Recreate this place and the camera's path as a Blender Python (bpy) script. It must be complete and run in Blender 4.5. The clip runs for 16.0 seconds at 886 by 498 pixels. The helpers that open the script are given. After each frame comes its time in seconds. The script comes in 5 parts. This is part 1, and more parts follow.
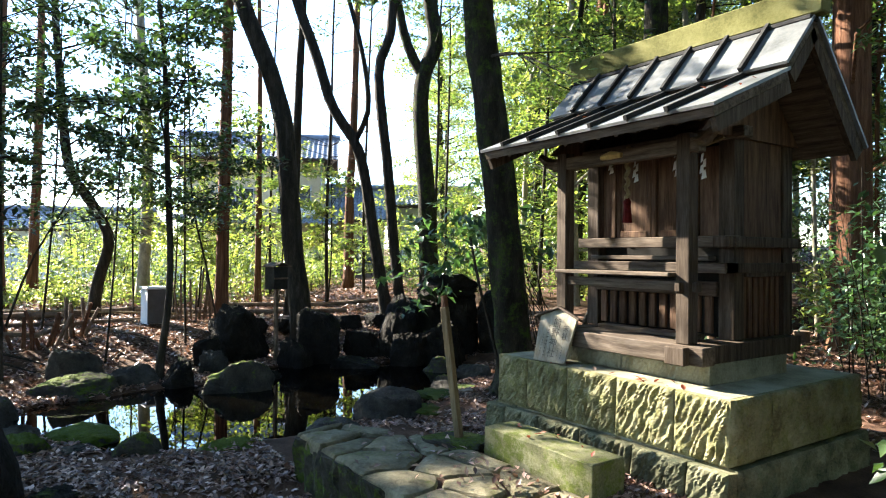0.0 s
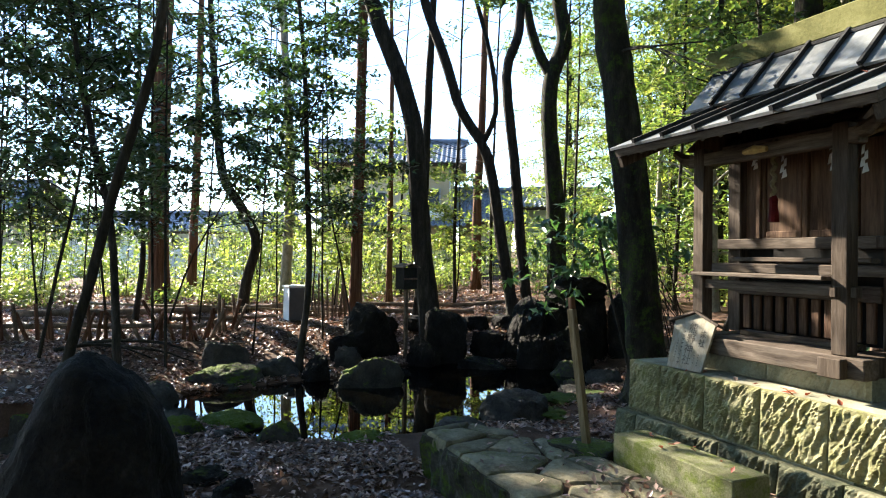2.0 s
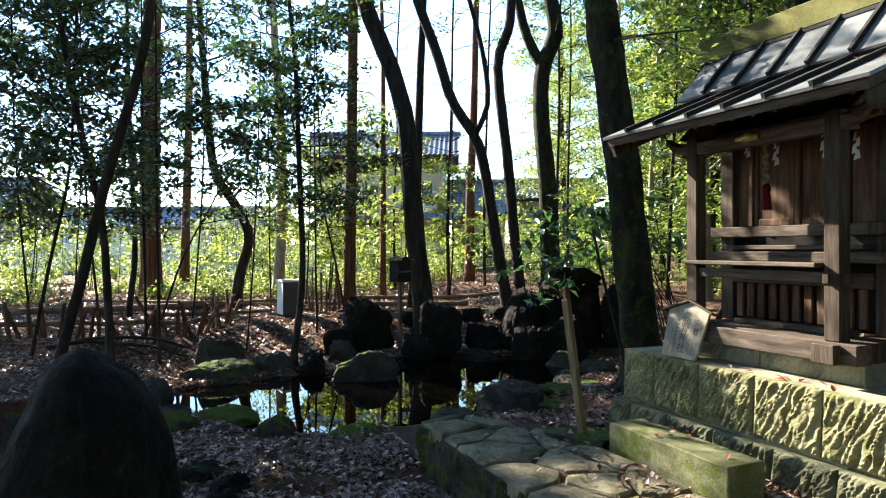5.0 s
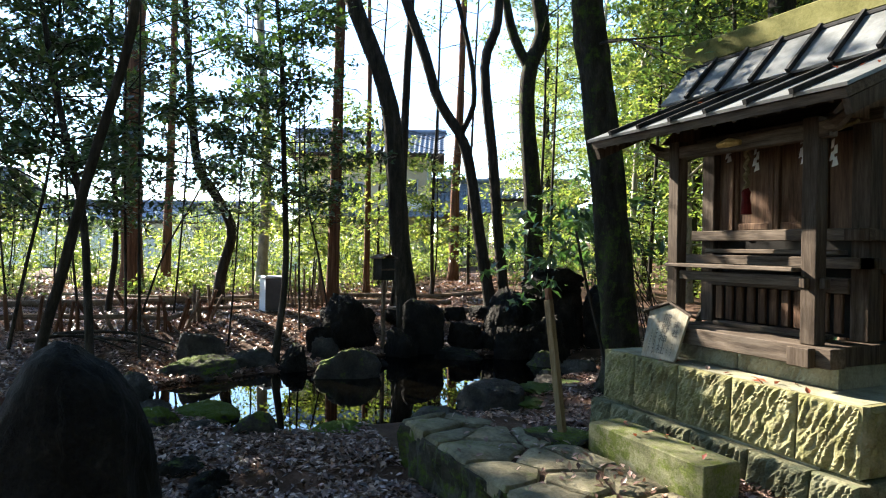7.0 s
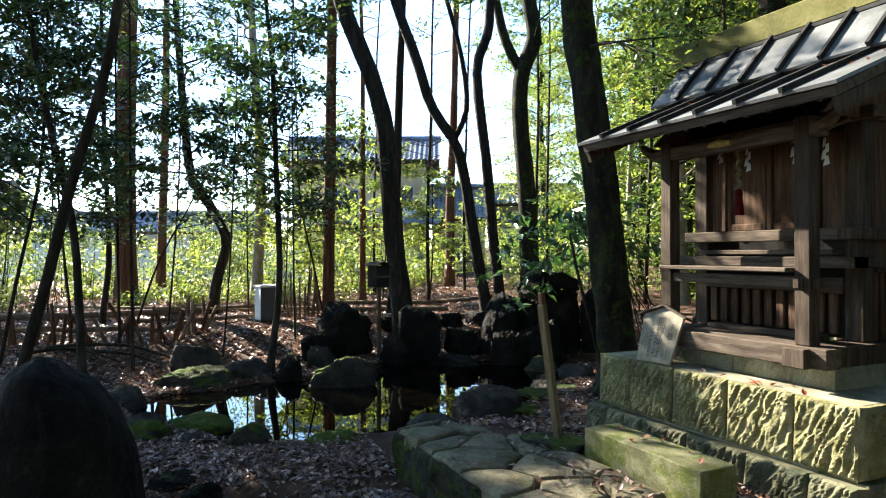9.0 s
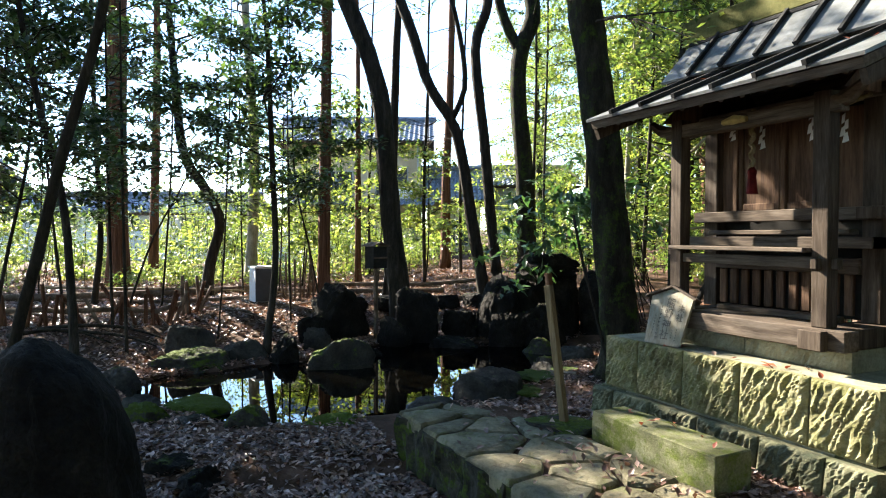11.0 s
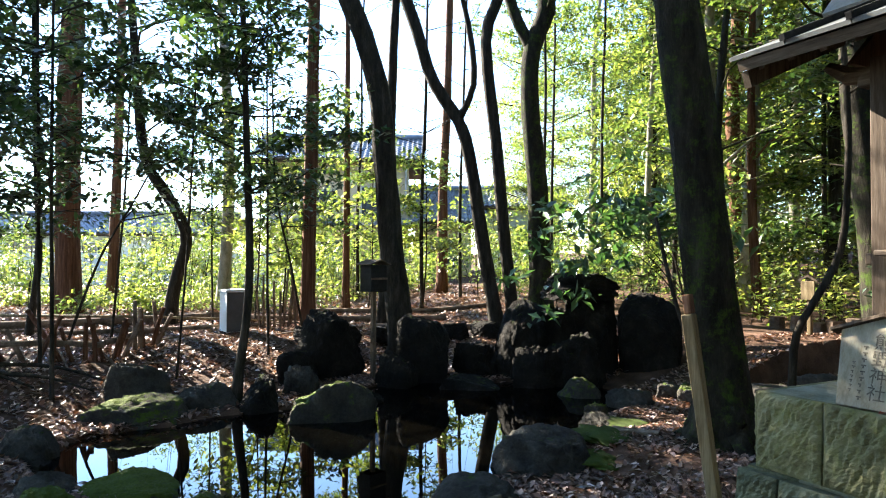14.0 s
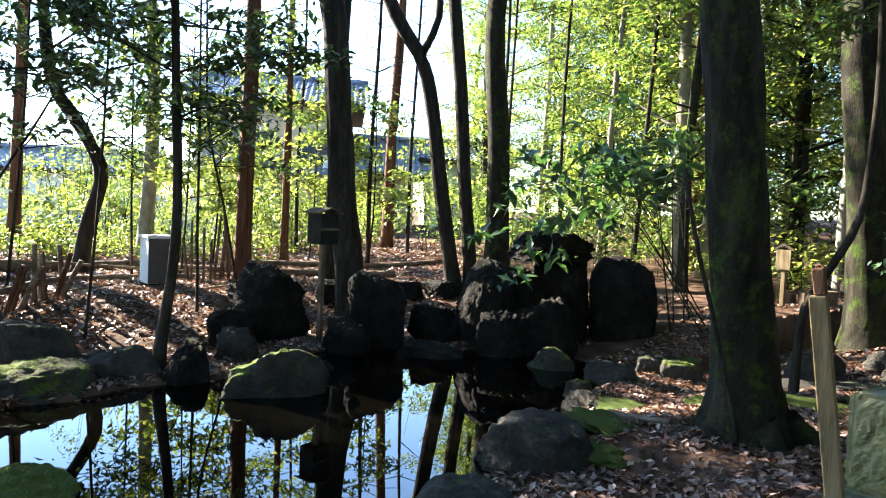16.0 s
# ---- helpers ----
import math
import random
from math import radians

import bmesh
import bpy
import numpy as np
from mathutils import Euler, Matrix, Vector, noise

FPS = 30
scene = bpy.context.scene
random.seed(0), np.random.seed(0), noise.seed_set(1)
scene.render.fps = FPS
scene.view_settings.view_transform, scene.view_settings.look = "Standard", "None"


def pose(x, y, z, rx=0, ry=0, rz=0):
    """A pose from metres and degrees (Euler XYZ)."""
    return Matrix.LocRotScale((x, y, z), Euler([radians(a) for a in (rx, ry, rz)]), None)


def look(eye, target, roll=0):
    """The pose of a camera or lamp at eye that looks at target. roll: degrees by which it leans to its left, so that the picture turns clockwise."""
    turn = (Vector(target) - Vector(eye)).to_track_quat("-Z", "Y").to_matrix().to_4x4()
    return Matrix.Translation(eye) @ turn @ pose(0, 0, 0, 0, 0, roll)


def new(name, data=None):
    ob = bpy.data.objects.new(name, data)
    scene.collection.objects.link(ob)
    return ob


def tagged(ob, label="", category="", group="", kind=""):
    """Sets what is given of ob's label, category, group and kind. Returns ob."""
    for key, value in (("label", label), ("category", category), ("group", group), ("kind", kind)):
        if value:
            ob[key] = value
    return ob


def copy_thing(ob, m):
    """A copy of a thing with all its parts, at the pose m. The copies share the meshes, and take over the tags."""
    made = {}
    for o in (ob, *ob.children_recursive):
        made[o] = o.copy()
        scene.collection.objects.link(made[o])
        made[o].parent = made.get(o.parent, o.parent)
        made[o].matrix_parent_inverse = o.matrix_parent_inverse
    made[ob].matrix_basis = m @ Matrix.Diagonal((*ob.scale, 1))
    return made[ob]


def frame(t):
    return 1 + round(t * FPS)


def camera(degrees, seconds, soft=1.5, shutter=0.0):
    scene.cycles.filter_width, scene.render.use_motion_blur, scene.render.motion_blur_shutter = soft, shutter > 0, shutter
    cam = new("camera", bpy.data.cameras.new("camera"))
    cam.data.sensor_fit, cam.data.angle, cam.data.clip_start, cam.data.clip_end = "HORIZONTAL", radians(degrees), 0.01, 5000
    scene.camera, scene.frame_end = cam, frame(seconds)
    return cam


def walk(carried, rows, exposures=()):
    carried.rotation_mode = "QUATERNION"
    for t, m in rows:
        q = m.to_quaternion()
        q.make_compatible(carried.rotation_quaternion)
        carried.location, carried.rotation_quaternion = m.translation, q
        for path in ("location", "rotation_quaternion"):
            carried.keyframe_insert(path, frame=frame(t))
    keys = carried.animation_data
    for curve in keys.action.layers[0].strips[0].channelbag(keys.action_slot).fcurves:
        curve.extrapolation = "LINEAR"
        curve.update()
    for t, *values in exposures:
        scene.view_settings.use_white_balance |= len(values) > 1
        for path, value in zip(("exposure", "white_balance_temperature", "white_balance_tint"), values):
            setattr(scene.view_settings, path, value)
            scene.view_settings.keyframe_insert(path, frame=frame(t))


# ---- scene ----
cam = camera(68.5, 16.0, soft=1.1)
PATH = [
    (0, (3.744, -3.71, 1.552), (2.088, -2.588, 1.569), 0.4),
    (0.5, (3.745, -3.681, 1.537), (1.969, -2.763, 1.556), -1.4),
    (1, (3.735, -3.667, 1.535), (1.913, -2.841, 1.548), -0.7),
    (1.5, (3.736, -3.69, 1.538), (1.883, -2.938, 1.553), -0.1),
    (2, (3.74, -3.691, 1.536), (1.898, -2.913, 1.557), 0.7),
    (2.5, (3.746, -3.715, 1.541), (1.894, -2.958, 1.566), 0.4),
    (3, (3.739, -3.713, 1.536), (1.879, -2.978, 1.57), 0.3),
    (3.5, (3.737, -3.718, 1.538), (1.876, -2.985, 1.574), 0.1),
    (4, (3.732, -3.704, 1.533), (1.877, -2.957, 1.563), 0.3),
    (4.5, (3.729, -3.692, 1.529), (1.887, -2.912, 1.537), -0.2),
    (7, (3.748, -3.701, 1.531), (1.934, -2.859, 1.526), 0.9),
    (7.5, (3.755, -3.703, 1.526), (1.94, -2.861, 1.534), 0.4),
    (8, (3.748, -3.685, 1.532), (1.936, -2.839, 1.543), -0.0),
    (8.5, (3.745, -3.672, 1.533), (1.936, -2.817, 1.546), 0.0),
    (9, (3.727, -3.639, 1.534), (1.916, -2.79, 1.547), -0.1),
    (11.3, (3.467, -3.657, 1.495), (1.668, -2.786, 1.435), -0.2),
    (11.5, (3.349, -3.615, 1.45), (1.55, -2.746, 1.38), -1.4),
    (12, (2.999, -3.546, 1.433), (1.191, -2.696, 1.342), 1.3),
    (12.5, (2.616, -3.536, 1.439), (0.807, -2.687, 1.367), 0.2),
    (13, (2.289, -3.397, 1.444), (0.478, -2.551, 1.4), 0.4),
    (13.5, (1.941, -3.307, 1.432), (0.173, -2.376, 1.527), 0.8),
    (14, (1.578, -3.204, 1.369), (-0.196, -2.283, 1.408), 0.2),
    (14.5, (1.261, -3.162, 1.37), (-0.529, -2.272, 1.303), -0.4),
    (15, (0.942, -3.121, 1.344), (-0.846, -2.234, 1.229), 1.5),
    (15.5, (0.696, -3.029, 1.324), (-1.085, -2.128, 1.192), 2.4),
    (16, (0.483, -3.016, 1.327), (-1.185, -1.916, 1.233), 2.6),
]
walk(cam, [(t, look(eye, target, roll)) for t, eye, target, roll in PATH],
     exposures=[(0.0, 3.35), (0.7, 3.0), (9.0, 2.9), (11.5, 3.1), (13.5, 3.3), (15.0, 3.3), (16.0, 3.5)])

# ---- light ----
SUN_AZ = math.atan2(-0.93, -0.37)
SUN_EL = radians(30)
SUN_DIR = Vector((math.sin(SUN_AZ) * math.cos(SUN_EL), math.cos(SUN_AZ) * math.cos(SUN_EL), math.sin(SUN_EL)))
world = bpy.data.worlds.new("world")
scene.world = world
world.use_nodes = True
wn = world.node_tree.nodes
sky = wn.new("ShaderNodeTexSky")
sky.sky_type = "NISHITA"
sky.sun_disc = False
sky.sun_elevation = SUN_EL
sky.sun_rotation = SUN_AZ
sky.air_density = 1.0
sky.dust_density = 0.0
sky.ozone_density = 3.5
world.node_tree.links.new(sky.outputs[0], wn["Background"].inputs[0])
wn["Background"].inputs[1].default_value = 0.09
sun_data = bpy.data.lights.new("sun", "SUN")
sun_data.energy = 5.0
sun_data.angle = radians(0.5)
sun_data.color = (1.0, 0.91, 0.76)
sun = new("sun", sun_data)
sun.matrix_world = look(SUN_DIR * 60, (0, 0, 0))

# ---- materials ----
MATS = {}


def nodes_of(name):
    m = bpy.data.materials.new(name)
    m.use_nodes = True
    t = m.node_tree
    return m, t.nodes, t.links, t.nodes["Principled BSDF"]


def ramp(ns, ls, fac, stops):
    r = ns.new("ShaderNodeValToRGB")
    while len(r.color_ramp.elements) < len(stops):
        r.color_ramp.elements.new(0.5)
    for e, (p, c) in zip(r.color_ramp.elements, stops):
        e.position, e.color = p, (*c, 1)
    ls.new(fac, r.inputs[0])
    return r.outputs[0]


def noise_tex(ns, ls, co, scale, detail=5, rough=0.6, stretch=None):
    if stretch:
        mp = ns.new("ShaderNodeMapping")
        mp.inputs["Scale"].default_value = stretch
        ls.new(co, mp.inputs[0])
        co = mp.outputs[0]
    n = ns.new("ShaderNodeTexNoise")
    n.inputs["Scale"].default_value, n.inputs["Detail"].default_value, n.inputs["Roughness"].default_value = scale, detail, rough
    ls.new(co, n.inputs["Vector"])
    return n.outputs["Fac"]


def mixc(ns, ls, fac, a, b, mode="MIX"):
    m = ns.new("ShaderNodeMix")
    m.data_type, m.blend_type = "RGBA", mode
    if isinstance(fac, float):
        m.inputs[0].default_value = fac
    else:
        ls.new(fac, m.inputs[0])
    for sock, v in ((m.inputs[6], a), (m.inputs[7], b)):
        if isinstance(v, tuple):
            sock.default_value = (*v, 1)
        else:
            ls.new(v, sock)
    return m.outputs[2]


def surface(name, stops, scale=8.0, fine=40.0, rough=0.85, bump=0.4, stretch=None, moss=None, moss_amount=0.5, moss_up=True, metal=0.0, world_space=True, depth=0.01, piece=0.0, moss_soft=0.1):
    """Procedural material: two scales of noise, bump, and moss on the upper sides."""
    m, ns, ls, bsdf = nodes_of(name)
    if world_space:
        co = ns.new("ShaderNodeNewGeometry").outputs["Position"]
    else:
        co = ns.new("ShaderNodeTexCoord").outputs["Object"]
    big = noise_tex(ns, ls, co, scale, 6, 0.62, stretch)
    small = noise_tex(ns, ls, co, fine, 4, 0.7, stretch)
    both = ns.new("ShaderNodeMath")
    both.operation = "MULTIPLY_ADD"
    ls.new(small, both.inputs[0])
    both.inputs[1].default_value = 0.45
    sub = ns.new("ShaderNodeMath")
    sub.operation = "SUBTRACT"
    ls.new(big, sub.inputs[0])
    sub.inputs[1].default_value = 0.225
    ls.new(sub.outputs[0], both.inputs[2])
    col = ramp(ns, ls, both.outputs[0], stops)
    if piece:
        info = ns.new("ShaderNodeObjectInfo")
        hsv = ns.new("ShaderNodeHueSaturation")
        mr = ns.new("ShaderNodeMapRange")
        mr.inputs[3].default_value, mr.inputs[4].default_value = 1 - piece, 1 + piece
        ls.new(info.outputs["Random"], mr.inputs[0])
        ls.new(mr.outputs[0], hsv.inputs["Value"])
        ls.new(col, hsv.inputs["Color"])
        col = hsv.outputs[0]
    if moss:
        nm = noise_tex(ns, ls, co, 5.5, 9, 0.78)
        fac = nm
        if moss_up:
            sep = ns.new("ShaderNodeSeparateXYZ")
            ls.new(ns.new("ShaderNodeNewGeometry").outputs["Normal"], sep.inputs[0])
            up = ns.new("ShaderNodeMath")
            up.operation = "MULTIPLY_ADD"
            ls.new(sep.outputs[2], up.inputs[0])
            up.inputs[1].default_value = 0.22
            ls.new(nm, up.inputs[2])
            fac = up.outputs[0]
        mr = ns.new("ShaderNodeMapRange")
        mr.inputs[1].default_value = 0.92 - 0.5 * moss_amount
        mr.inputs[2].default_value = mr.inputs[1].default_value + moss_soft
        ls.new(fac, mr.inputs[0])
        mcol = ramp(ns, ls, small, [(0.3, tuple(c * 0.55 for c in moss)), (0.7, moss)])
        col = mixc(ns, ls, mr.outputs[0], col, mcol)
    ls.new(col, bsdf.inputs["Base Color"])
    bsdf.inputs["Roughness"].default_value = rough
    bsdf.inputs["Specular IOR Level"].default_value = 0.5 if rough < 0.7 else 0.12
    bsdf.inputs["Metallic"].default_value = metal
    b = ns.new("ShaderNodeBump")
    b.inputs["Strength"].default_value, b.inputs["Distance"].default_value = bump, depth
    ls.new(both.outputs[0], b.inputs["Height"])
    ls.new(b.outputs[0], bsdf.inputs["Normal"])
    return m


def leaf_mat(name, stops, gloss=0.35, through_share=0.45, tint=(1.0, 1.2, 0.6)):
    """Leaf: diffuse, light passing through, a waxy gloss; each leaf its own tone."""
    m, ns, ls, bsdf = nodes_of(name)
    rnd = ns.new("ShaderNodeNewGeometry").outputs["Random Per Island"]
    col = ramp(ns, ls, rnd, stops)
    ls.new(col, bsdf.inputs["Base Color"])
    bsdf.inputs["Roughness"].default_value = gloss
    tr = ns.new("ShaderNodeBsdfTranslucent")
    ls.new(mixc(ns, ls, 1.0, col, tint, "MULTIPLY"), tr.inputs[0])
    mix = ns.new("ShaderNodeMixShader")
    mix.inputs[0].default_value = through_share
    ls.new(bsdf.outputs[0], mix.inputs[1])
    ls.new(tr.outputs[0], mix.inputs[2])
    ls.new(mix.outputs[0], ns["Material Output"].inputs[0])
    return m


M_SOIL = surface("soil", [(0.3, (0.0286, 0.0162, 0.0099)), (0.55, (0.0825, 0.0466, 0.0306)), (0.75, (0.1408, 0.0855, 0.0612))], 2.5, 55, 0.95, 0.8, depth=0.03, moss=(0.06, 0.09, 0.015), moss_amount=0.32, moss_up=False)
M_ROCK = surface("rock", [(0.3, (0.0220, 0.0209, 0.0185)), (0.55, (0.0580, 0.0522, 0.0440)), (0.8, (0.1140, 0.1045, 0.0898))], 3.0, 38, 0.85, 1.0, depth=0.12, moss=(0.09, 0.13, 0.018), moss_amount=0.60)
M_ROCK_BARE = surface("rock_bare", [(0.3, (0.0290, 0.0266, 0.0229)), (0.55, (0.0670, 0.0617, 0.0546)), (0.8, (0.1340, 0.1235, 0.1056))], 4.0, 45, 0.85, 1.0, depth=0.12, moss=(0.08, 0.13, 0.02), moss_amount=0.3)
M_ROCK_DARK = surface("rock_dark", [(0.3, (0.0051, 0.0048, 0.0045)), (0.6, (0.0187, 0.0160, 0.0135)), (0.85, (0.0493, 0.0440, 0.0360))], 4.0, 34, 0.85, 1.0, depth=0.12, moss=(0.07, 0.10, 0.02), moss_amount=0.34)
M_ROCK_MOSSY = surface("rock_mossy", [(0.3, (0.022, 0.022, 0.021)), (0.55, (0.058, 0.055, 0.050)), (0.8, (0.114, 0.110, 0.102))], 3.0, 38, 0.88, 1.0, depth=0.12, moss=(0.085, 0.125, 0.016), moss_amount=0.86)
M_MOSS = surface("moss_bed", [(0.3, (0.0180, 0.0270, 0.0072)), (0.55, (0.0420, 0.0600, 0.0108)), (0.8, (0.0720, 0.0900, 0.0210))], 5.0, 90, 0.95, 1.0, depth=0.02)
M_TUFF = surface("tuff", [(0.28, (0.0704, 0.0636, 0.0314)), (0.5, (0.1714, 0.1594, 0.0850)), (0.75, (0.2580, 0.2366, 0.1479))], 5.0, 60, 0.92, 0.8, depth=0.015, moss=(0.165, 0.17, 0.04), moss_amount=0.9, moss_up=False, piece=0.12, moss_soft=0.3)
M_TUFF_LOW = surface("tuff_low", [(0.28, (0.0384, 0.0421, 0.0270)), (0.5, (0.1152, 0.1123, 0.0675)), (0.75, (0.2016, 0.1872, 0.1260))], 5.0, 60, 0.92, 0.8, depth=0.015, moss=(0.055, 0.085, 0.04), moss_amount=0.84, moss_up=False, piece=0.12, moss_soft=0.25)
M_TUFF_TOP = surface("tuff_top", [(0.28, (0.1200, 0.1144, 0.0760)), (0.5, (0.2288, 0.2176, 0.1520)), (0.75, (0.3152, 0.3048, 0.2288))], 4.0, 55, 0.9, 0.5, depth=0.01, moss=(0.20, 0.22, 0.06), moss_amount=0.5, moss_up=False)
M_BENCH = surface("bench_stone", [(0.28, (0.0434, 0.0434, 0.0217)), (0.5, (0.1127, 0.1127, 0.0609)), (0.75, (0.1820, 0.1778, 0.1127))], 4.0, 70, 0.92, 0.7, depth=0.012, moss=(0.085, 0.105, 0.02), moss_amount=0.9, moss_up=False)
M_FLAG = surface("flagstone", [(0.28, (0.0638, 0.0560, 0.0364)), (0.5, (0.1443, 0.1266, 0.0821)), (0.78, (0.2576, 0.2270, 0.1507))], 4.5, 30, 0.9, 1.0, depth=0.03, moss=(0.12, 0.14, 0.03), moss_amount=0.78, moss_up=False, piece=0.25, moss_soft=0.2)
M_WALLSTONE = surface("wall_stone", [(0.28, (0.0132, 0.0114, 0.0084)), (0.5, (0.0360, 0.0318, 0.0240)), (0.78, (0.0750, 0.0672, 0.0528))], 4.5, 34, 0.92, 1.0, depth=0.05, moss=(0.07, 0.10, 0.016), moss_amount=0.84, moss_up=False)
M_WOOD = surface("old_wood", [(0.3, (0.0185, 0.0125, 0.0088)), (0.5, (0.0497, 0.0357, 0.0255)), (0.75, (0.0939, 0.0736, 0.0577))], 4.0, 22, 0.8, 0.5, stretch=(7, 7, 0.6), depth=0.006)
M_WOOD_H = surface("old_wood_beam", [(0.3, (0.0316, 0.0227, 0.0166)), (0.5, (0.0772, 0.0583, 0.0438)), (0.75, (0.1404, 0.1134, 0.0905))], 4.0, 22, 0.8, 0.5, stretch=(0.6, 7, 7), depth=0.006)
M_WOOD_DOOR = surface("door_wood", [(0.3, (0.0357, 0.0188, 0.0114)), (0.5, (0.0819, 0.0461, 0.0276)), (0.75, (0.1424, 0.0886, 0.0553))], 4.0, 22, 0.75, 0.5, stretch=(7, 7, 0.6), depth=0.005)
M_SIGN = surface("sign_board", [(0.3, (0.1515, 0.1309, 0.0925)), (0.5, (0.2188, 0.1982, 0.1515)), (0.75, (0.2777, 0.2570, 0.2066))], 3.0, 20, 0.8, 0.3, stretch=(8, 8, 0.5), depth=0.003)
M_POST = surface("post_wood", [(0.3, (0.0645, 0.0454, 0.0227)), (0.5, (0.1245, 0.0948, 0.0529)), (0.75, (0.1890, 0.1547, 0.0983))], 3.0, 24, 0.8, 0.4, stretch=(9, 9, 0.5), depth=0.004)
M_ROOF = surface("roof_sheet", [(0.3, (0.0612, 0.0662, 0.0684)), (0.5, (0.1260, 0.1332, 0.1368)), (0.75, (0.2088, 0.2196, 0.2232))], 2.2, 30, 0.45, 0.15, metal=0.25, depth=0.004)
M_BATTEN = surface("roof_batten", [(0.3, (0.0075, 0.0075, 0.0080)), (0.7, (0.0350, 0.0350, 0.0360))], 5, 40, 0.8, 0.2)
M_RIDGE = surface("ridge_board", [(0.3, (0.0468, 0.0468, 0.0126)), (0.5, (0.1080, 0.1044, 0.0347)), (0.75, (0.1656, 0.1584, 0.0693))], 3.0, 40, 0.9, 0.4, moss=(0.15, 0.18, 0.03), moss_amount=0.5, moss_up=False)
M_BARK = surface("bark_mossy", [(0.3, (0.0077, 0.0063, 0.0042)), (0.55, (0.0231, 0.0196, 0.0140)), (0.8, (0.0525, 0.0476, 0.0364))], 3.0, 26, 0.92, 1.0, stretch=(3, 3, 0.8), depth=0.03, moss=(0.045, 0.075, 0.011), moss_amount=0.82, moss_up=False)
M_BARK_DARK = surface("bark_dark", [(0.3, (0.010, 0.008, 0.006)), (0.55, (0.030, 0.025, 0.019)), (0.8, (0.072, 0.061, 0.050))], 4.0, 30, 0.9, 0.8, stretch=(3, 3, 0.7), depth=0.02, moss=(0.06, 0.085, 0.015), moss_amount=0.36, moss_up=False)
M_CEDAR = surface("bark_cedar", [(0.3, (0.0476, 0.0218, 0.0122)), (0.55, (0.1224, 0.0578, 0.0340)), (0.8, (0.2176, 0.1224, 0.0748))], 2.5, 18, 0.9, 1.0, stretch=(9, 9, 0.5), depth=0.03)
M_PALE = surface("bark_pale", [(0.3, (0.13, 0.12, 0.09)), (0.55, (0.26, 0.24, 0.19)), (0.8, (0.42, 0.40, 0.33))], 3.0, 26, 0.9, 0.5, stretch=(2, 2, 1.0), depth=0.01)
M_TWIG = surface("dead_wood", [(0.3, (0.05, 0.035, 0.025)), (0.55, (0.13, 0.095, 0.07)), (0.8, (0.26, 0.20, 0.15))], 4, 30, 0.9, 0.6, depth=0.01)
M_LEAF = leaf_mat("leaf_evergreen", [(0.0, (0.0146, 0.0320, 0.0150)), (0.4, (0.0336, 0.0650, 0.0240)), (0.8, (0.0605, 0.1000, 0.0330)), (1.0, (0.1086, 0.1400, 0.0450))], 0.32, 0.35)
M_LEAF_NEAR = leaf_mat("leaf_bush", [(0.0, (0.0262, 0.0530, 0.0314)), (0.5, (0.0612, 0.1142, 0.0588)), (1.0, (0.1050, 0.1714, 0.0843))], 0.3, 0.3, (1.0, 1.3, 0.5))
M_LEAF_LIME = leaf_mat("leaf_lime", [(0.0, (0.0515, 0.0794, 0.0261)), (0.35, (0.1238, 0.1680, 0.0523)), (0.75, (0.2266, 0.2614, 0.0784)), (1.0, (0.3904, 0.3734, 0.1437))], 0.4, 0.5, (1.2, 1.3, 0.6))
M_LEAF_MID = leaf_mat("leaf_mid", [(0.0, (0.0447, 0.0770, 0.0269)), (0.4, (0.1011, 0.1540, 0.0448)), (0.8, (0.1776, 0.2200, 0.0678)), (1.0, (0.3045, 0.2970, 0.1047))], 0.4, 0.5, (1.15, 1.25, 0.65))
M_LITTER = leaf_mat("leaf_litter", [(0.0, (0.0450, 0.0258, 0.0178)), (0.35, (0.1276, 0.0670, 0.0475)), (0.65, (0.2326, 0.1352, 0.0986)), (0.88, (0.3750, 0.2447, 0.1901)), (1.0, (0.6300, 0.4508, 0.3683))], 0.42, 0.12, (1.1, 0.8, 0.5))
M_RED_LEAF = leaf_mat("leaf_red", [(0.0, (0.18, 0.03, 0.015)), (0.6, (0.33, 0.09, 0.04)), (1.0, (0.45, 0.32, 0.24))], 0.5, 0.15, (1, 0.7, 0.5))
M_WALL_HOUSE = surface("house_plaster", [(0.3, (0.36, 0.30, 0.19)), (0.7, (0.50, 0.43, 0.30))], 0.6, 12, 0.9, 0.2)
M_WALL_PALE = surface("pale_wall", [(0.3, (0.45, 0.50, 0.50)), (0.7, (0.60, 0.64, 0.63))], 0.5, 9, 0.85, 0.2)
M_TILE = surface("roof_tile", [(0.3, (0.07, 0.085, 0.11)), (0.7, (0.17, 0.20, 0.25))], 2, 14, 0.4, 0.2)
# near-black: painted shade behind the shrine slats, and the lantern's dark case
M_DARK = surface("shade_and_dark_case", [(0.3, (0.012, 0.011, 0.010)), (0.7, (0.03, 0.028, 0.026))], 3, 20, 0.9, 0.1)
M_WHITE = surface("white_paint", [(0.3, (0.5270, 0.5440, 0.5610)), (0.7, (0.6630, 0.6800, 0.6970))], 3, 25, 0.6, 0.1)
# grey with the shade of the box's unlit front put into it
M_BOX = surface("box_shade_grey", [(0.3, (0.0320, 0.0320, 0.0340)), (0.7, (0.0600, 0.0620, 0.0660))], 3, 20, 0.6, 0.1)
M_PAPER = surface("paper", [(0.3, (0.72, 0.72, 0.70)), (0.7, (0.82, 0.82, 0.80))], 6, 60, 0.8, 0.1)
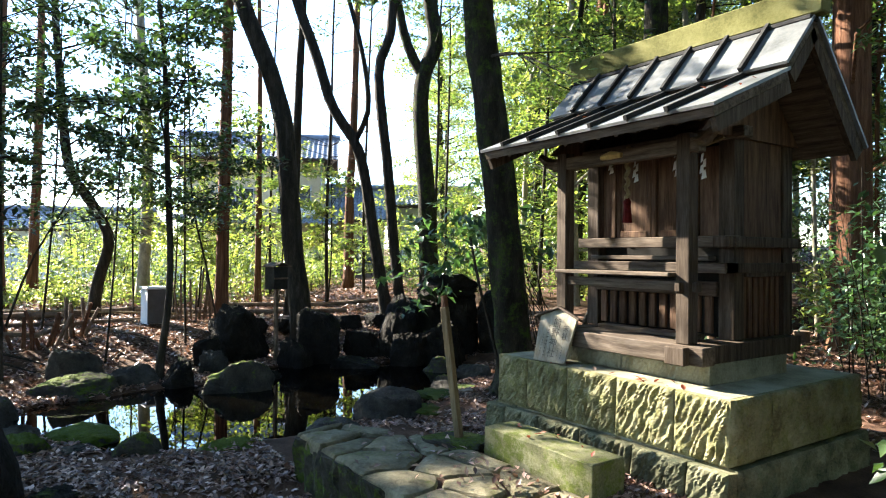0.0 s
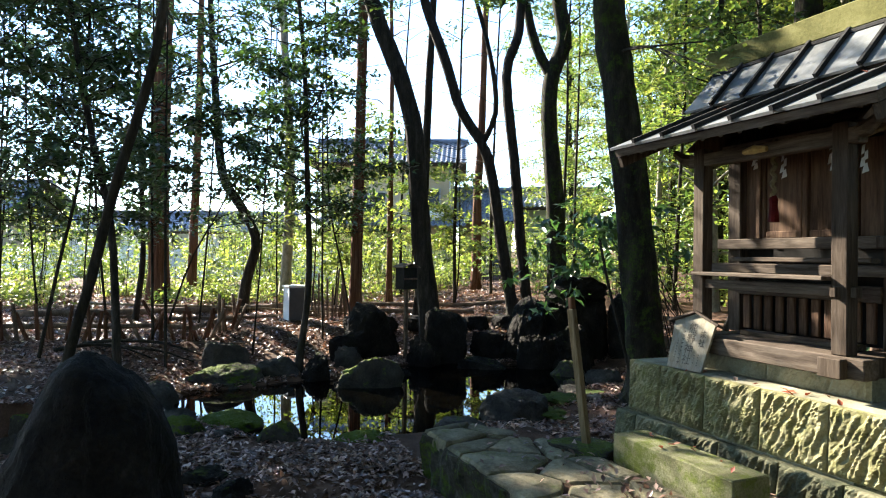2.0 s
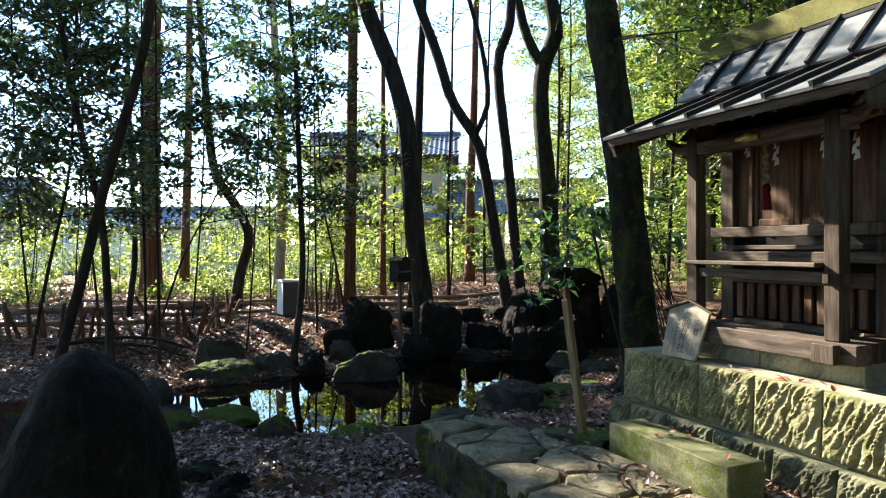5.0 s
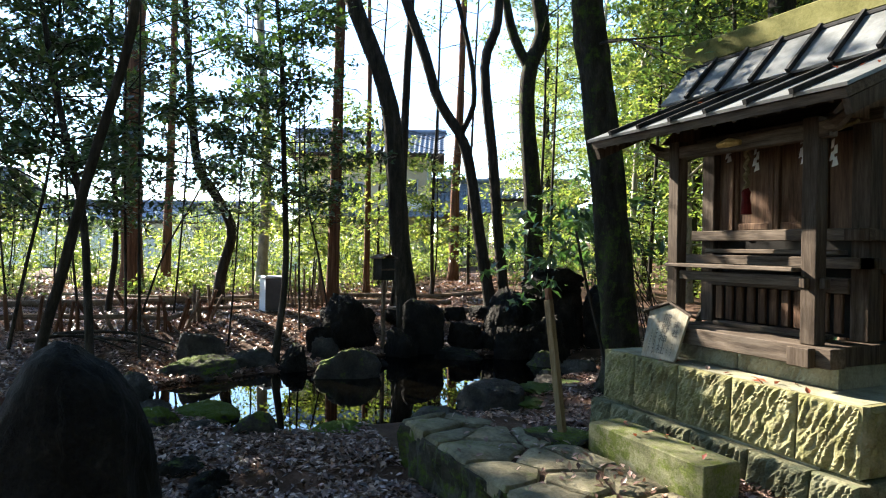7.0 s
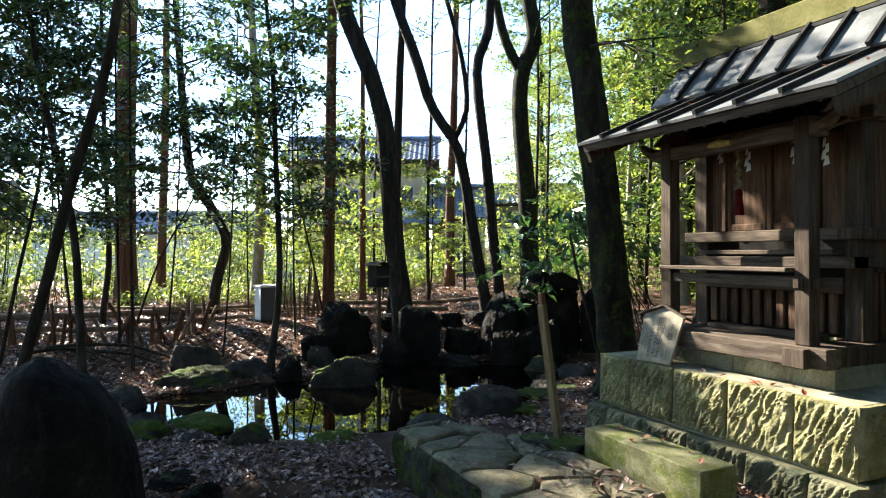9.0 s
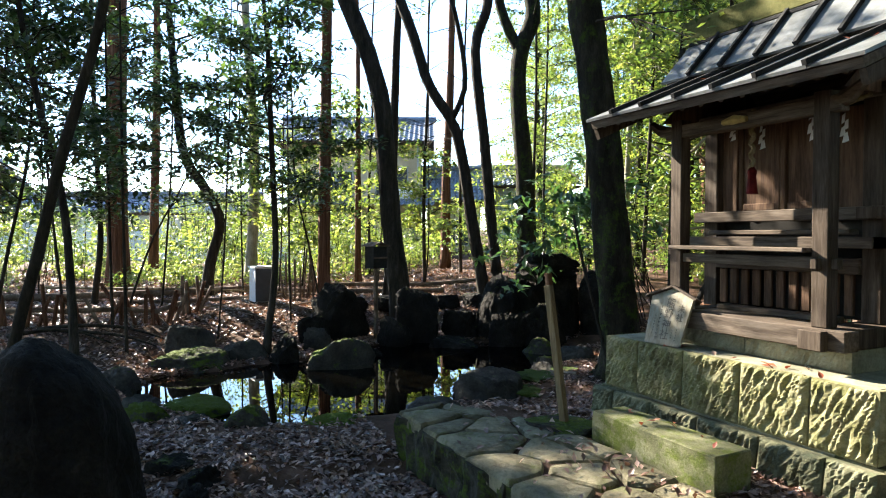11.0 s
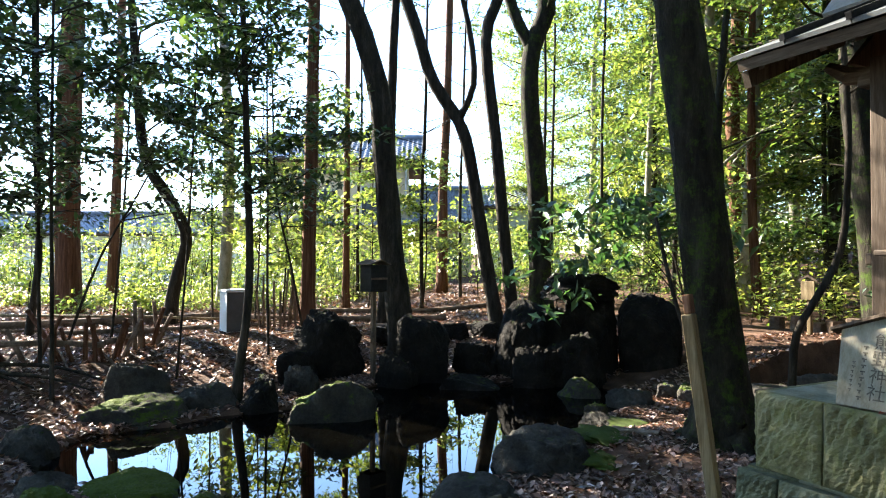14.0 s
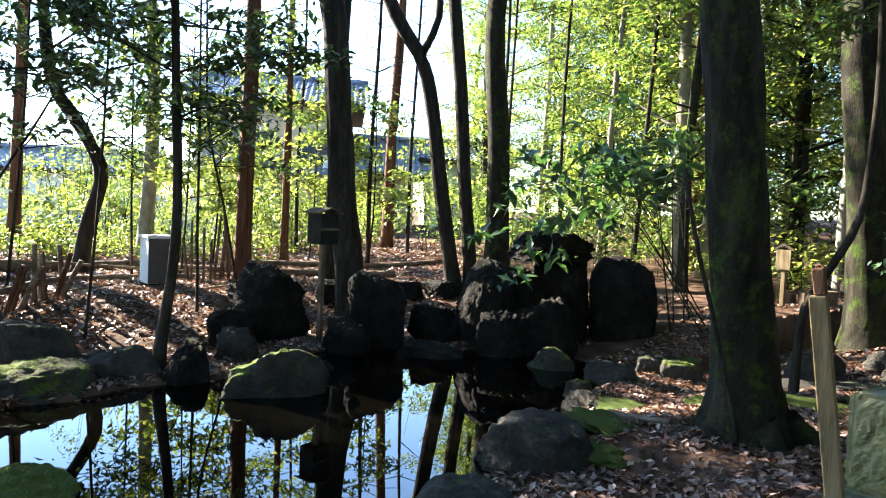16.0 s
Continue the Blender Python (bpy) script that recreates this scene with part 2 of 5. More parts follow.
M_RED = surface("red_cord", [(0.3, (0.0480, 0.0036, 0.0036)), (0.7, (0.1080, 0.0090, 0.0075))], 12, 60, 0.8, 0.4)
M_ROPE = surface("straw_rope", [(0.3, (0.0960, 0.0720, 0.0360)), (0.7, (0.2160, 0.1680, 0.0900))], 20, 90, 0.9, 0.6)
M_GOLD = surface("brass_mount", [(0.3, (0.22, 0.15, 0.05)), (0.7, (0.45, 0.33, 0.12))], 20, 60, 0.5, 0.3, metal=0.5)
M_INK = surface("ink", [(0.3, (0.05, 0.045, 0.038)), (0.7, (0.12, 0.105, 0.085))], 20, 80, 0.8, 0.1)
M_METAL = surface("grey_metal", [(0.3, (0.25, 0.26, 0.27)), (0.7, (0.42, 0.43, 0.44))], 4, 30, 0.5, 0.1, metal=0.3)


def water_mat():
    m, ns, ls, bsdf = nodes_of("pond_water")
    bsdf.inputs["Base Color"].default_value = (0.001, 0.0009, 0.0006, 1)
    bsdf.inputs["Roughness"].default_value = 0.015
    bsdf.inputs["IOR"].default_value = 1.45
    bsdf.inputs["Specular IOR Level"].default_value = 0.8
    co = ns.new("ShaderNodeNewGeometry").outputs["Position"]
    b = ns.new("ShaderNodeBump")
    b.inputs["Strength"].default_value, b.inputs["Distance"].default_value = 0.05, 0.01
    ls.new(noise_tex(ns, ls, co, 2.2, 2, 0.4), b.inputs["Height"])
    ls.new(b.outputs[0], bsdf.inputs["Normal"])
    return m


def glass_mat():
    m, ns, ls, bsdf = nodes_of("window_glass")
    bsdf.inputs["Base Color"].default_value = (0.05, 0.06, 0.07, 1)
    bsdf.inputs["Roughness"].default_value = 0.08
    return m


M_WATER = water_mat()
M_GLASS = glass_mat()

# ---- building helpers ----
nrng = np.random.default_rng(11)


def smooth(a, b, v):
    t = min(1.0, max(0.0, (v - a) / (b - a)))
    return t * t * (3 - 2 * t)


def finish(name, bm, material, shade=False):
    me = bpy.data.meshes.new(name)
    bm.normal_update()
    bm.to_mesh(me)
    bm.free()
    me.materials.append(material)
    if shade:
        me.shade_smooth()
    return new(name, me)


def part(name, bm, material, parent, label="", shade=False):
    ob = finish(name, bm, material, shade)
    ob.parent = parent
    if label:
        tagged(ob, label)
    return ob


def thing(name, label, category, x=0, y=0, z=0, group="", kind=""):
    ob = new(name)
    ob.empty_display_size = 0.1
    ob.location = (x, y, z)
    return tagged(ob, label, category, group, kind)


def under(ob, parent):
    """Make ob a child of parent and keep where it stands."""
    ob.parent = parent
    ob.matrix_parent_inverse = Matrix.Translation(-parent.location)
    return ob


def wpart(name, bm, material, parent, label="", shade=False):
    ob = finish(name, bm, material, shade)
    under(ob, parent)
    if label:
        tagged(ob, label)
    return ob


def box_bm(x0, y0, z0, x1, y1, z1, bevel=0.004, bm=None):
    own = bm is None
    bm = bm or bmesh.new()
    r = bmesh.ops.create_cube(bm, size=1, matrix=Matrix.Translation(((x0 + x1) / 2, (y0 + y1) / 2, (z0 + z1) / 2)) @ Matrix.Diagonal((x1 - x0, y1 - y0, z1 - z0, 1)))
    if bevel and own:
        bmesh.ops.bevel(bm, geom=bm.edges[:], offset=bevel, segments=1, affect="EDGES")
    return bm


def tube(bm, pts, radii, sides=8, wob=0.0, cap=True):
    """A tapered tube along points."""
    pts = [Vector(p) for p in pts]
    rings = []
    for i, p in enumerate(pts):
        d = (pts[min(i + 1, len(pts) - 1)] - pts[max(i - 1, 0)]).normalized()
        a = d.orthogonal().normalized() if abs(d.z) < 0.9 else Vector((1, 0, 0)) - d * d.x
        a.normalize()
        b = d.cross(a)
        ring = []
        for k in range(sides):
            w = 2 * math.pi * k / sides
            q = a * math.cos(w) + b * math.sin(w)
            r = radii[i] * (1 + wob * noise.noise(p * 2.3 + q * 1.6))
            ring.append(bm.verts.new(p + q * r))
        rings.append(ring)
    for r0, r1 in zip(rings, rings[1:]):
        for k in range(sides):
            bm.faces.new((r0[k], r0[(k + 1) % sides], r1[(k + 1) % sides], r1[k]))
    if cap:
        bm.faces.new(rings[-1])
        bm.faces.new(rings[0][::-1])
    return bm


def spline(pts, n):
    """Smooth points along control points."""
    P = [Vector(p) for p in pts]
    out = []
    m = len(P) - 1
    for i in range(n + 1):
        t = i / n * m
        k = min(int(t), m - 1)
        u = t - k
        p0, p1, p2, p3 = P[max(k - 1, 0)], P[k], P[k + 1], P[min(k + 2, m)]
        out.append(0.5 * ((2 * p1) + (p2 - p0) * u + (2 * p0 - 5 * p1 + 4 * p2 - p3) * u * u + (3 * p1 - p0 - 3 * p2 + p3) * u ** 3))
    return out


def leaves_mesh(name, centres, size, flat=0.7, droop=0.2, wide=0.48, vary=0.35):
    """Many folded leaves, two faces each, as one mesh."""
    c = np.asarray(centres, dtype=np.float64)
    n = len(c)
    az = nrng.uniform(0, 2 * np.pi, n)
    pitch = nrng.normal(-droop, 0.45, n)
    d = np.stack([np.cos(az) * np.cos(pitch), np.sin(az) * np.cos(pitch), np.sin(pitch)], 1)
    up = np.stack([nrng.normal(0, 1 - flat, n), nrng.normal(0, 1 - flat, n), np.ones(n)], 1)
    side = np.cross(d, up)
    side /= np.linalg.norm(side, axis=1, keepdims=True) + 1e-9
    nor = np.cross(side, d)
    s = size * (1 + vary * nrng.uniform(-1, 1, n))[:, None]
    v = np.empty((n, 4, 3))
    v[:, 0] = c - d * s * 0.5
    v[:, 1] = c + side * s * wide * 0.5 + nor * s * 0.08
    v[:, 2] = c + d * s * 0.5 - nor * s * 0.06
    v[:, 3] = c - side * s * wide * 0.5 + nor * s * 0.08
    me = bpy.data.meshes.new(name)
    me.vertices.add(n * 4)
    me.vertices.foreach_set("co", v.reshape(-1))
    base = np.arange(n)[:, None] * 4
    tri = np.concatenate([base + 0, base + 1, base + 2, base + 0, base + 2, base + 3], 1).reshape(-1)
    me.loops.add(n * 6)
    me.loops.foreach_set("vertex_index", tri.astype(np.int32))
    me.polygons.add(n * 2)
    me.polygons.foreach_set("loop_start", (np.arange(n * 2) * 3).astype(np.int32))
    me.update(calc_edges=True)
    me.validate()
    return me


def leaves(name, centres, size, material, parent=None, **kw):
    me = leaves_mesh(name, centres, size, **kw)
    me.materials.append(material)
    ob = new(name, me)
    if parent:
        under(ob, parent)
    return ob

# ---- ground and pond ----
WATER = -0.335
POND = [(-4.75, -2.85, 0.75), (-4.45, -1.75, 1.30), (-4.6, -0.5, 1.35), (-4.75, 0.7, 1.15), (-5.1, 1.7, 0.95), (-5.7, 0.5, 0.95), (-3.6, -1.1, 0.85), (-3.75, -1.95, 1.0), (-3.45, -0.75, 0.62)]


def pond_depth(x, y):
    """Above zero inside the pond, in metres from its edge."""
    return max(r - math.hypot(x - a, y - b) for a, b, r in POND)


def ground_z(x, y):
    terrace = smooth(-1.58, -1.48, y) * smooth(-1.9, -1.2, x)
    z = -0.37 + 0.37 * terrace
    z += (1 - terrace) * 0.2 * smooth(0.3, 4.0, x)
    z += 0.27 * (1 - terrace) * smooth(-0.4, 1.0, y) * smooth(-3.9, -2.4, x)
    far = math.hypot(x + 4.7, (y + 0.3) * 0.9)
    z = max(z, -0.37 + 0.42 * smooth(2.4, 5.0, far)) if x < -4 else z
    z += 0.25 * smooth(8, 18, math.hypot(x, y)) + 1.6 * smooth(10, 30, y) + 0.22 * smooth(3, 6, y)
    z += 0.035 * noise.noise(Vector((x * 0.9, y * 0.9, 0))) + 0.012 * noise.noise(Vector((x * 4, y * 4, 3)))
    p = pond_depth(x, y)
    z = max(z, WATER + 0.045 * smooth(-1.6, -1.0, p) - 0.2 * (1 - smooth(-1.8, -1.3, p)))
    if p > -0.2:
        z = z * (1 - smooth(-0.2, 0.1, p)) + (-0.85) * smooth(-0.2, 0.1, p)
    return z


def grid_axis(lo, hi, fine_lo, fine_hi, fine, coarse):
    a = [lo]
    while a[-1] < hi:
        v = a[-1]
        step = fine if fine_lo <= v <= fine_hi else min(coarse, max(fine, 0.35 * min(abs(v - fine_lo), abs(v - fine_hi))))
        a.append(v + step)
    return a


gx = grid_axis(-400, 400, -13, 6, 0.12, 60)
gy = grid_axis(-400, 400, -8, 7, 0.12, 60)
gverts = [(x, y, ground_z(x, y)) for x in gx for y in gy]
ny = len(gy)
gfaces = [(i * ny + j, (i + 1) * ny + j, (i + 1) * ny + j + 1, i * ny + j + 1) for i in range(len(gx) - 1) for j in range(ny - 1)]
gme = bpy.data.meshes.new("ground")
gme.from_pydata(gverts, [], gfaces)
gme.materials.append(M_SOIL)
gme.shade_smooth()
tagged(new("ground", gme), "dark woodland soil under fallen leaves", "ground", kind="structure")

wbm = bmesh.new()
bmesh.ops.create_circle(wbm, cap_ends=True, segments=48, radius=1, matrix=Matrix.Translation((-4.75, -0.2, WATER)) @ Matrix.Diagonal((2.5, 3.4, 1, 1)))
tagged(finish("pond_water", wbm, M_WATER), "still dark pond water mirroring sky and trees", "water", kind="structure")


# ---- rocks ----
def rock(x, y, z, sx, sy, sz, seed, material=None, label="grey rounded garden rock beside the pond", rz=0.0, group="rocks round the pond", rough_amt=0.22, boxy=0.0, sub=5, name="rock", skyline=()):
    """A worn boulder with its foot at z."""
    bm = bmesh.new()
    bmesh.ops.create_icosphere(bm, subdivisions=sub, radius=1)
    off = Vector((seed * 3.7, seed * 1.9, seed * 5.1))
    crng = random.Random(seed * 13 + 1)
    cuts = []
    for _ in range(11):
        nrm = Vector((crng.gauss(0, 1), crng.gauss(0, 1), crng.gauss(0.12, 0.38))).normalized()
        cuts.append((nrm, crng.uniform(0.66, 0.92) + (0.35 if boxy > 0.7 else 0)))
    cuts.append((Vector((crng.gauss(0, 0.22), crng.gauss(0, 0.22), 1)).normalized(), crng.uniform(0.5, 0.72) + 0.2 * boxy))
    for v in bm.verts:
        p = v.co.copy()
        if boxy:
            m = max(abs(p.x), abs(p.y), abs(p.z))
            p = p.lerp(p / m, boxy)
        k = 1 + rough_amt * (noise.noise(p * 1.1 + off) * 1.3 + 0.5 * noise.noise(p * 2.6 + off) + 0.22 * noise.noise(p * 6 + off))
        k -= 0.06 * abs(noise.noise(p * 3.1 - off))
        q = p * k
        for nrm, lim in cuts:
            over = q.dot(nrm) - lim
            if over > 0:
                q -= nrm * over * 0.88
        q += q.normalized() * (0.10 * (0.4 - abs(noise.noise(q * 2.8 + off))) + 0.06 * (0.3 - abs(noise.noise(q * 7 - off))) + 0.07 * noise.noise(q * 6.5 + off) + 0.05 * noise.noise(q * 13 + off) + 0.03 * noise.noise(q * 29 + off)) * (0.6 + 2 * rough_amt)
        q.z = max(q.z, -0.55)
        v.co = q
    lo = [min(v.co[k] for v in bm.verts) for k in range(3)]
    hi = [max(v.co[k] for v in bm.verts) for k in range(3)]
    for v in bm.verts:
        u = [(v.co[k] - lo[k]) / (hi[k] - lo[k]) for k in range(3)]
        h = u[2]
        if skyline:
            h *= float(np.interp(u[0] * 2 - 1, [a for a, b in skyline], [b for a, b in skyline]))
        v.co = Vector(((u[0] - 0.5) * sx, (u[1] - 0.5) * sy, h * sz))
    ob = finish(name, bm, material or M_ROCK, shade=True)
    ob.matrix_world = pose(x, y, z, 0, 0, rz)
    return tagged(ob, label, "rock", group)


FLAT = ((-1, 0.86), (-0.6, 1.0), (0.6, 0.97), (1, 0.84))
ROUND = ((-1, 0.6), (-0.5, 0.9), (0.0, 1.0), (0.5, 0.92), (1, 0.6))
# far bank, from the fence towards the rock pile
rock(-6.82, -2.84, -0.34, 0.74, 0.62, 0.57, 1, M_ROCK_BARE, "grey flat-topped boulder on the leafy far bank", 86, boxy=0.75, rough_amt=0.14, skyline=((-1, 0.72), (-0.7, 0.95), (0.3, 1.0), (0.8, 0.95), (1, 0.7)))
rock(-6.0, -2.93, -0.52, 1.22, 0.8, 0.47, 2, M_ROCK, "long low mossy boulder at the water's edge", 87, rough_amt=0.14, skyline=((-1, 0.75), (-0.4, 0.95), (0.3, 1.0), (0.8, 0.9), (1, 0.7)))
rock(-6.3, -3.95, -0.55, 0.95, 0.7, 0.30, 85, M_ROCK, "low mossy boulder on the leafy bank", 95, boxy=0.2, rough_amt=0.14)
rock(-5.0, -3.8, -0.55, 0.6, 0.55, 0.50, 39, M_ROCK_BARE, "grey humped stone by the pond's corner", 90, skyline=ROUND)
rock(-6.33, -2.13, -0.5, 0.68, 0.6, 0.46, 3, M_ROCK_BARE, "flat grey slab at the water's edge", 83, boxy=0.7, rough_amt=0.1, skyline=FLAT)
rock(-6.05, -1.62, -0.6, 0.56, 0.55, 0.68, 4, M_ROCK_DARK, "dark rounded rock at the water's edge", 78, skyline=ROUND)
rock(-6.58, -1.0, -0.45, 0.5, 0.45, 0.5, 5, M_ROCK_BARE, "pitted pale grey rock on the bank", 74, rough_amt=0.35)
rock(-5.42, -0.94, -0.62, 0.99, 0.8, 0.73, 6, M_ROCK, "rounded boulder standing in the water with a mossy top", 71, rough_amt=0.2, boxy=0.8, skyline=((-1, 0.7), (-0.5, 0.8), (-0.15, 0.94), (0.2, 1.0), (0.6, 0.94), (1, 0.78)))
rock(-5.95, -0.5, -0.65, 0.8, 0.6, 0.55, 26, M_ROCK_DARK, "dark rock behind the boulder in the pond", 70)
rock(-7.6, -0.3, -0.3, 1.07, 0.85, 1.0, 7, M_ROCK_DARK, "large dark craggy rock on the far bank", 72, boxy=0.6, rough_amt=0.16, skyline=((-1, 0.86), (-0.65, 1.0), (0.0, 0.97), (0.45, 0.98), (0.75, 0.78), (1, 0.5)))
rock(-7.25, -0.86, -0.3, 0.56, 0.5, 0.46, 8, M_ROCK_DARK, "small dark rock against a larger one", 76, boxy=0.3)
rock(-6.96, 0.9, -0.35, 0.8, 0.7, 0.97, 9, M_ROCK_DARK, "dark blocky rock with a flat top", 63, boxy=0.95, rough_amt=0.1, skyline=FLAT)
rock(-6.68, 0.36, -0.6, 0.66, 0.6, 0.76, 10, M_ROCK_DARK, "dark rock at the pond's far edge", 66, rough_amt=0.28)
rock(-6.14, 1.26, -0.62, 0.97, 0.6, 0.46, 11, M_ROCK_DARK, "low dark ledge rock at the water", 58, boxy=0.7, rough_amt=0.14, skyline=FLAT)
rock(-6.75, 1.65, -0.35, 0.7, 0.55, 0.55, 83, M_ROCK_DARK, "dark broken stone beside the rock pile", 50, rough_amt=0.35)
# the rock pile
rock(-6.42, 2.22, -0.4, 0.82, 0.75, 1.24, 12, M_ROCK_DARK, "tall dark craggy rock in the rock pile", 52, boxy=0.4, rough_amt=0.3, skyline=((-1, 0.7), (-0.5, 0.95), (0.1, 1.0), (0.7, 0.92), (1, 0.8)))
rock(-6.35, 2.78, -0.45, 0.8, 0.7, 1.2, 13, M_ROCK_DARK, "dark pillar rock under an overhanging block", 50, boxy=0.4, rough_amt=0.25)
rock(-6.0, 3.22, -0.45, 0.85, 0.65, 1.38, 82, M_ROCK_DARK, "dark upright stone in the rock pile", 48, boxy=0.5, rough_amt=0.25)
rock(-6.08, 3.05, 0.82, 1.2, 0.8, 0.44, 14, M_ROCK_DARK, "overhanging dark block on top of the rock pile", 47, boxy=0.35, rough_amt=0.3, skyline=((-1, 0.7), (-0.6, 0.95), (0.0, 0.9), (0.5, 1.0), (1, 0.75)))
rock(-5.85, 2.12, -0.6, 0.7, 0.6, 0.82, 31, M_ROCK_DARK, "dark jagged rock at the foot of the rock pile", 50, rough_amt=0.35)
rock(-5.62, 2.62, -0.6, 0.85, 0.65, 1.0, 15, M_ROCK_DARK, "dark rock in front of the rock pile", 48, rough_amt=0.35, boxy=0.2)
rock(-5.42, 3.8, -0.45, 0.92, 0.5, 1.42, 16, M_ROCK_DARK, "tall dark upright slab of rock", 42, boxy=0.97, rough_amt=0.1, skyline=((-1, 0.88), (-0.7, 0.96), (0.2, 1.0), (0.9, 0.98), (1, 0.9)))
# the bank towards the big tree
rock(-5.0, 2.22, -0.55, 0.64, 0.5, 0.48, 19, M_ROCK, "mossy rock beside the water", 47, rough_amt=0.15, skyline=ROUND)
rock(-4.22, 2.31, -0.5, 0.6, 0.45, 0.38, 20, M_ROCK_BARE, "pale stone with a rough face beside the water", 43, boxy=0.4)
rock(-4.25, 2.98, -0.4, 0.36, 0.35, 0.31, 21, M_ROCK_BARE, "squared edging stone in the mossy border", 39, boxy=0.75, rough_amt=0.1, group="edging stones")
rock(-3.92, 3.06, -0.4, 0.46, 0.4, 0.32, 22, M_ROCK, "mossy squared edging stone", 37, boxy=0.75, rough_amt=0.1, group="edging stones")
rock(-3.35, 3.75, -0.4, 0.9, 0.5, 0.34, 86, M_ROCK_BARE, "flat pale stone beyond the edging stones", 40, boxy=0.5, rough_amt=0.12, group="edging stones")
rock(-3.58, 1.27, -0.5, 0.54, 0.42, 0.33, 18, M_ROCK_BARE, "small grey stone at the water", 45, boxy=0.3)
rock(-3.95, 1.55, -0.48, 0.32, 0.3, 0.33, 23, M_ROCK, "small mossy stone on the bank", 20)
rock(-2.82, 0.0, -0.55, 0.96, 0.7, 0.58, 17, M_ROCK_BARE, "bare grey boulder at the water's edge", 54, rough_amt=0.24, boxy=0.6, skyline=((-1, 0.68), (-0.75, 0.92), (-0.35, 1.0), (0.3, 0.92), (0.7, 0.82), (1, 0.5)))
# near shore
rock(-2.42, -0.9, -0.55, 0.8, 0.6, 0.43, 32, M_ROCK_BARE, "flat grey stone by the end of the path", 58, boxy=0.5, rough_amt=0.14, skyline=((-1, 0.7), (-0.3, 0.92), (0.3, 1.0), (1, 0.85)))
rock(-2.5, -1.89, -0.52, 0.88, 0.5, 0.31, 28, M_ROCK_MOSSY, "low moss-covered stone on the near shore", 72, rough_amt=0.12, skyline=((-1, 0.6), (-0.5, 0.85), (0.3, 1.0), (1, 0.75)))
rock(-2.88, -2.65, -0.55, 0.53, 0.45, 0.45, 24, M_ROCK, "humped stone on the near shore", 79, rough_amt=0.2, skyline=ROUND)
rock(-3.1, -3.12, -0.52, 0.64, 0.42, 0.29, 27, M_ROCK_BARE, "flat grey stone lying on the near shore", 83, boxy=0.3, rough_amt=0.15, skyline=ROUND)
rock(-3.75, -3.08, -0.6, 0.92, 0.95, 0.42, 25, M_ROCK_MOSSY, "broad mossy rock at the near shore", 90, boxy=0.7, rough_amt=0.2, skyline=((-1, 0.8), (-0.4, 1.0), (0.2, 0.98), (0.7, 0.8), (1, 0.6)))
rock(-3.9, -3.58, -0.5, 0.46, 0.4, 0.34, 29, M_ROCK_BARE, "grey flat stone on the near shore", 86, boxy=0.5)
rock(-3.42, -3.5, -0.5, 0.5, 0.5, 0.36, 30, M_ROCK_MOSSY, "mossy stone among the shore stones", 86, boxy=0.2)
rock(-4.0, -5.0, -0.35, 0.3, 0.26, 0.24, 87, M_ROCK, "small grey stone among fallen leaves", 80, boxy=0.3)
rock(-3.5, -4.98, -0.38, 0.28, 0.24, 0.2, 88, M_ROCK_BARE, "small pale stone among fallen leaves", 80, boxy=0.3)
for i, (rx, ry, rs) in enumerate([(-2.0, -3.37, 0.36), (-1.62, -3.2, 0.26), (-1.2, -3.3, 0.24)]):
    rock(rx, ry, -0.5, rs * 1.25, rs, 0.27, 40 + i, M_ROCK_DARK, "dark kerb stone half sunk in fallen leaves", 80 + 20 * i, group="kerb stones", boxy=0.4)
# the standing stone: half-widths to each side at each height
STONE_Z = (-0.45, 0.38, 0.63, 0.77, 0.93, 1.015, 1.07)
STONE_L = (0.60, 0.46, 0.30, 0.25, 0.175, 0.125, 0.075)
STONE_R = (0.50, 0.41, 0.365, 0.335, 0.235, 0.115, 0.06)
bm = bmesh.new()
bmesh.ops.create_icosphere(bm, subdivisions=5, radius=1)
for v in bm.verts:
    p = v.co.copy()
    h = -0.45 + 1.53 * (p.z + 1) / 2
    flat = Vector((p.x, p.y))
    flat = flat.normalized() * min(flat.length * 2.2, 1.0) ** 0.6 if flat.length > 1e-6 else flat
    w = float(np.interp(h, STONE_Z, STONE_R if flat.x > 0 else STONE_L))
    k = 1 + 0.05 * noise.noise(p * 2.3) + 0.05 * noise.noise(p * 6) + 0.025 * noise.noise(p * 15)
    v.co = Vector((flat.x * w * k, flat.y * (0.12 + 0.65 * w) * k, h + 0.02 * noise.noise(p * 8)))
stone = finish("standing_stone", bm, M_ROCK_DARK, True)
stone.matrix_world = pose(0.37, -4.02, 0, 0, 0, 95)
tagged(stone, "tall dark pointed standing stone with a mossy rim", "rock", "standing stones")
for i, (rx, ry, rw) in enumerate([(-2.3, 4.3, 0.7), (-1.7, 5.0, 0.5), (-3.6, 6.6, 0.8), (-2.0, 3.6, 0.6)]):
    rock(rx, ry, ground_z(rx, ry) - 0.1, rw, rw * 0.7, 0.35, 60 + i, M_ROCK_BARE, "pale grey rock on the leafy slope", 40 * i, group="rocks on the slope")
for i in range(9):
    rock(-9.0 + 0.1 * i, -0.2 + 0.62 * i, 0.0, 0.6, 0.45, 0.3, 70 + i, M_ROCK_DARK, "low edging stone behind the rocks", 25, group="edging stones", boxy=0.6)
rock(-2.85, 3.75, ground_z(-2.85, 3.75) - 0.1, 0.62, 0.45, 0.42, 64, M_ROCK_BARE, "pale rounded rock on the leafy slope", 35, group="rocks on the slope", boxy=0.4, sub=4)
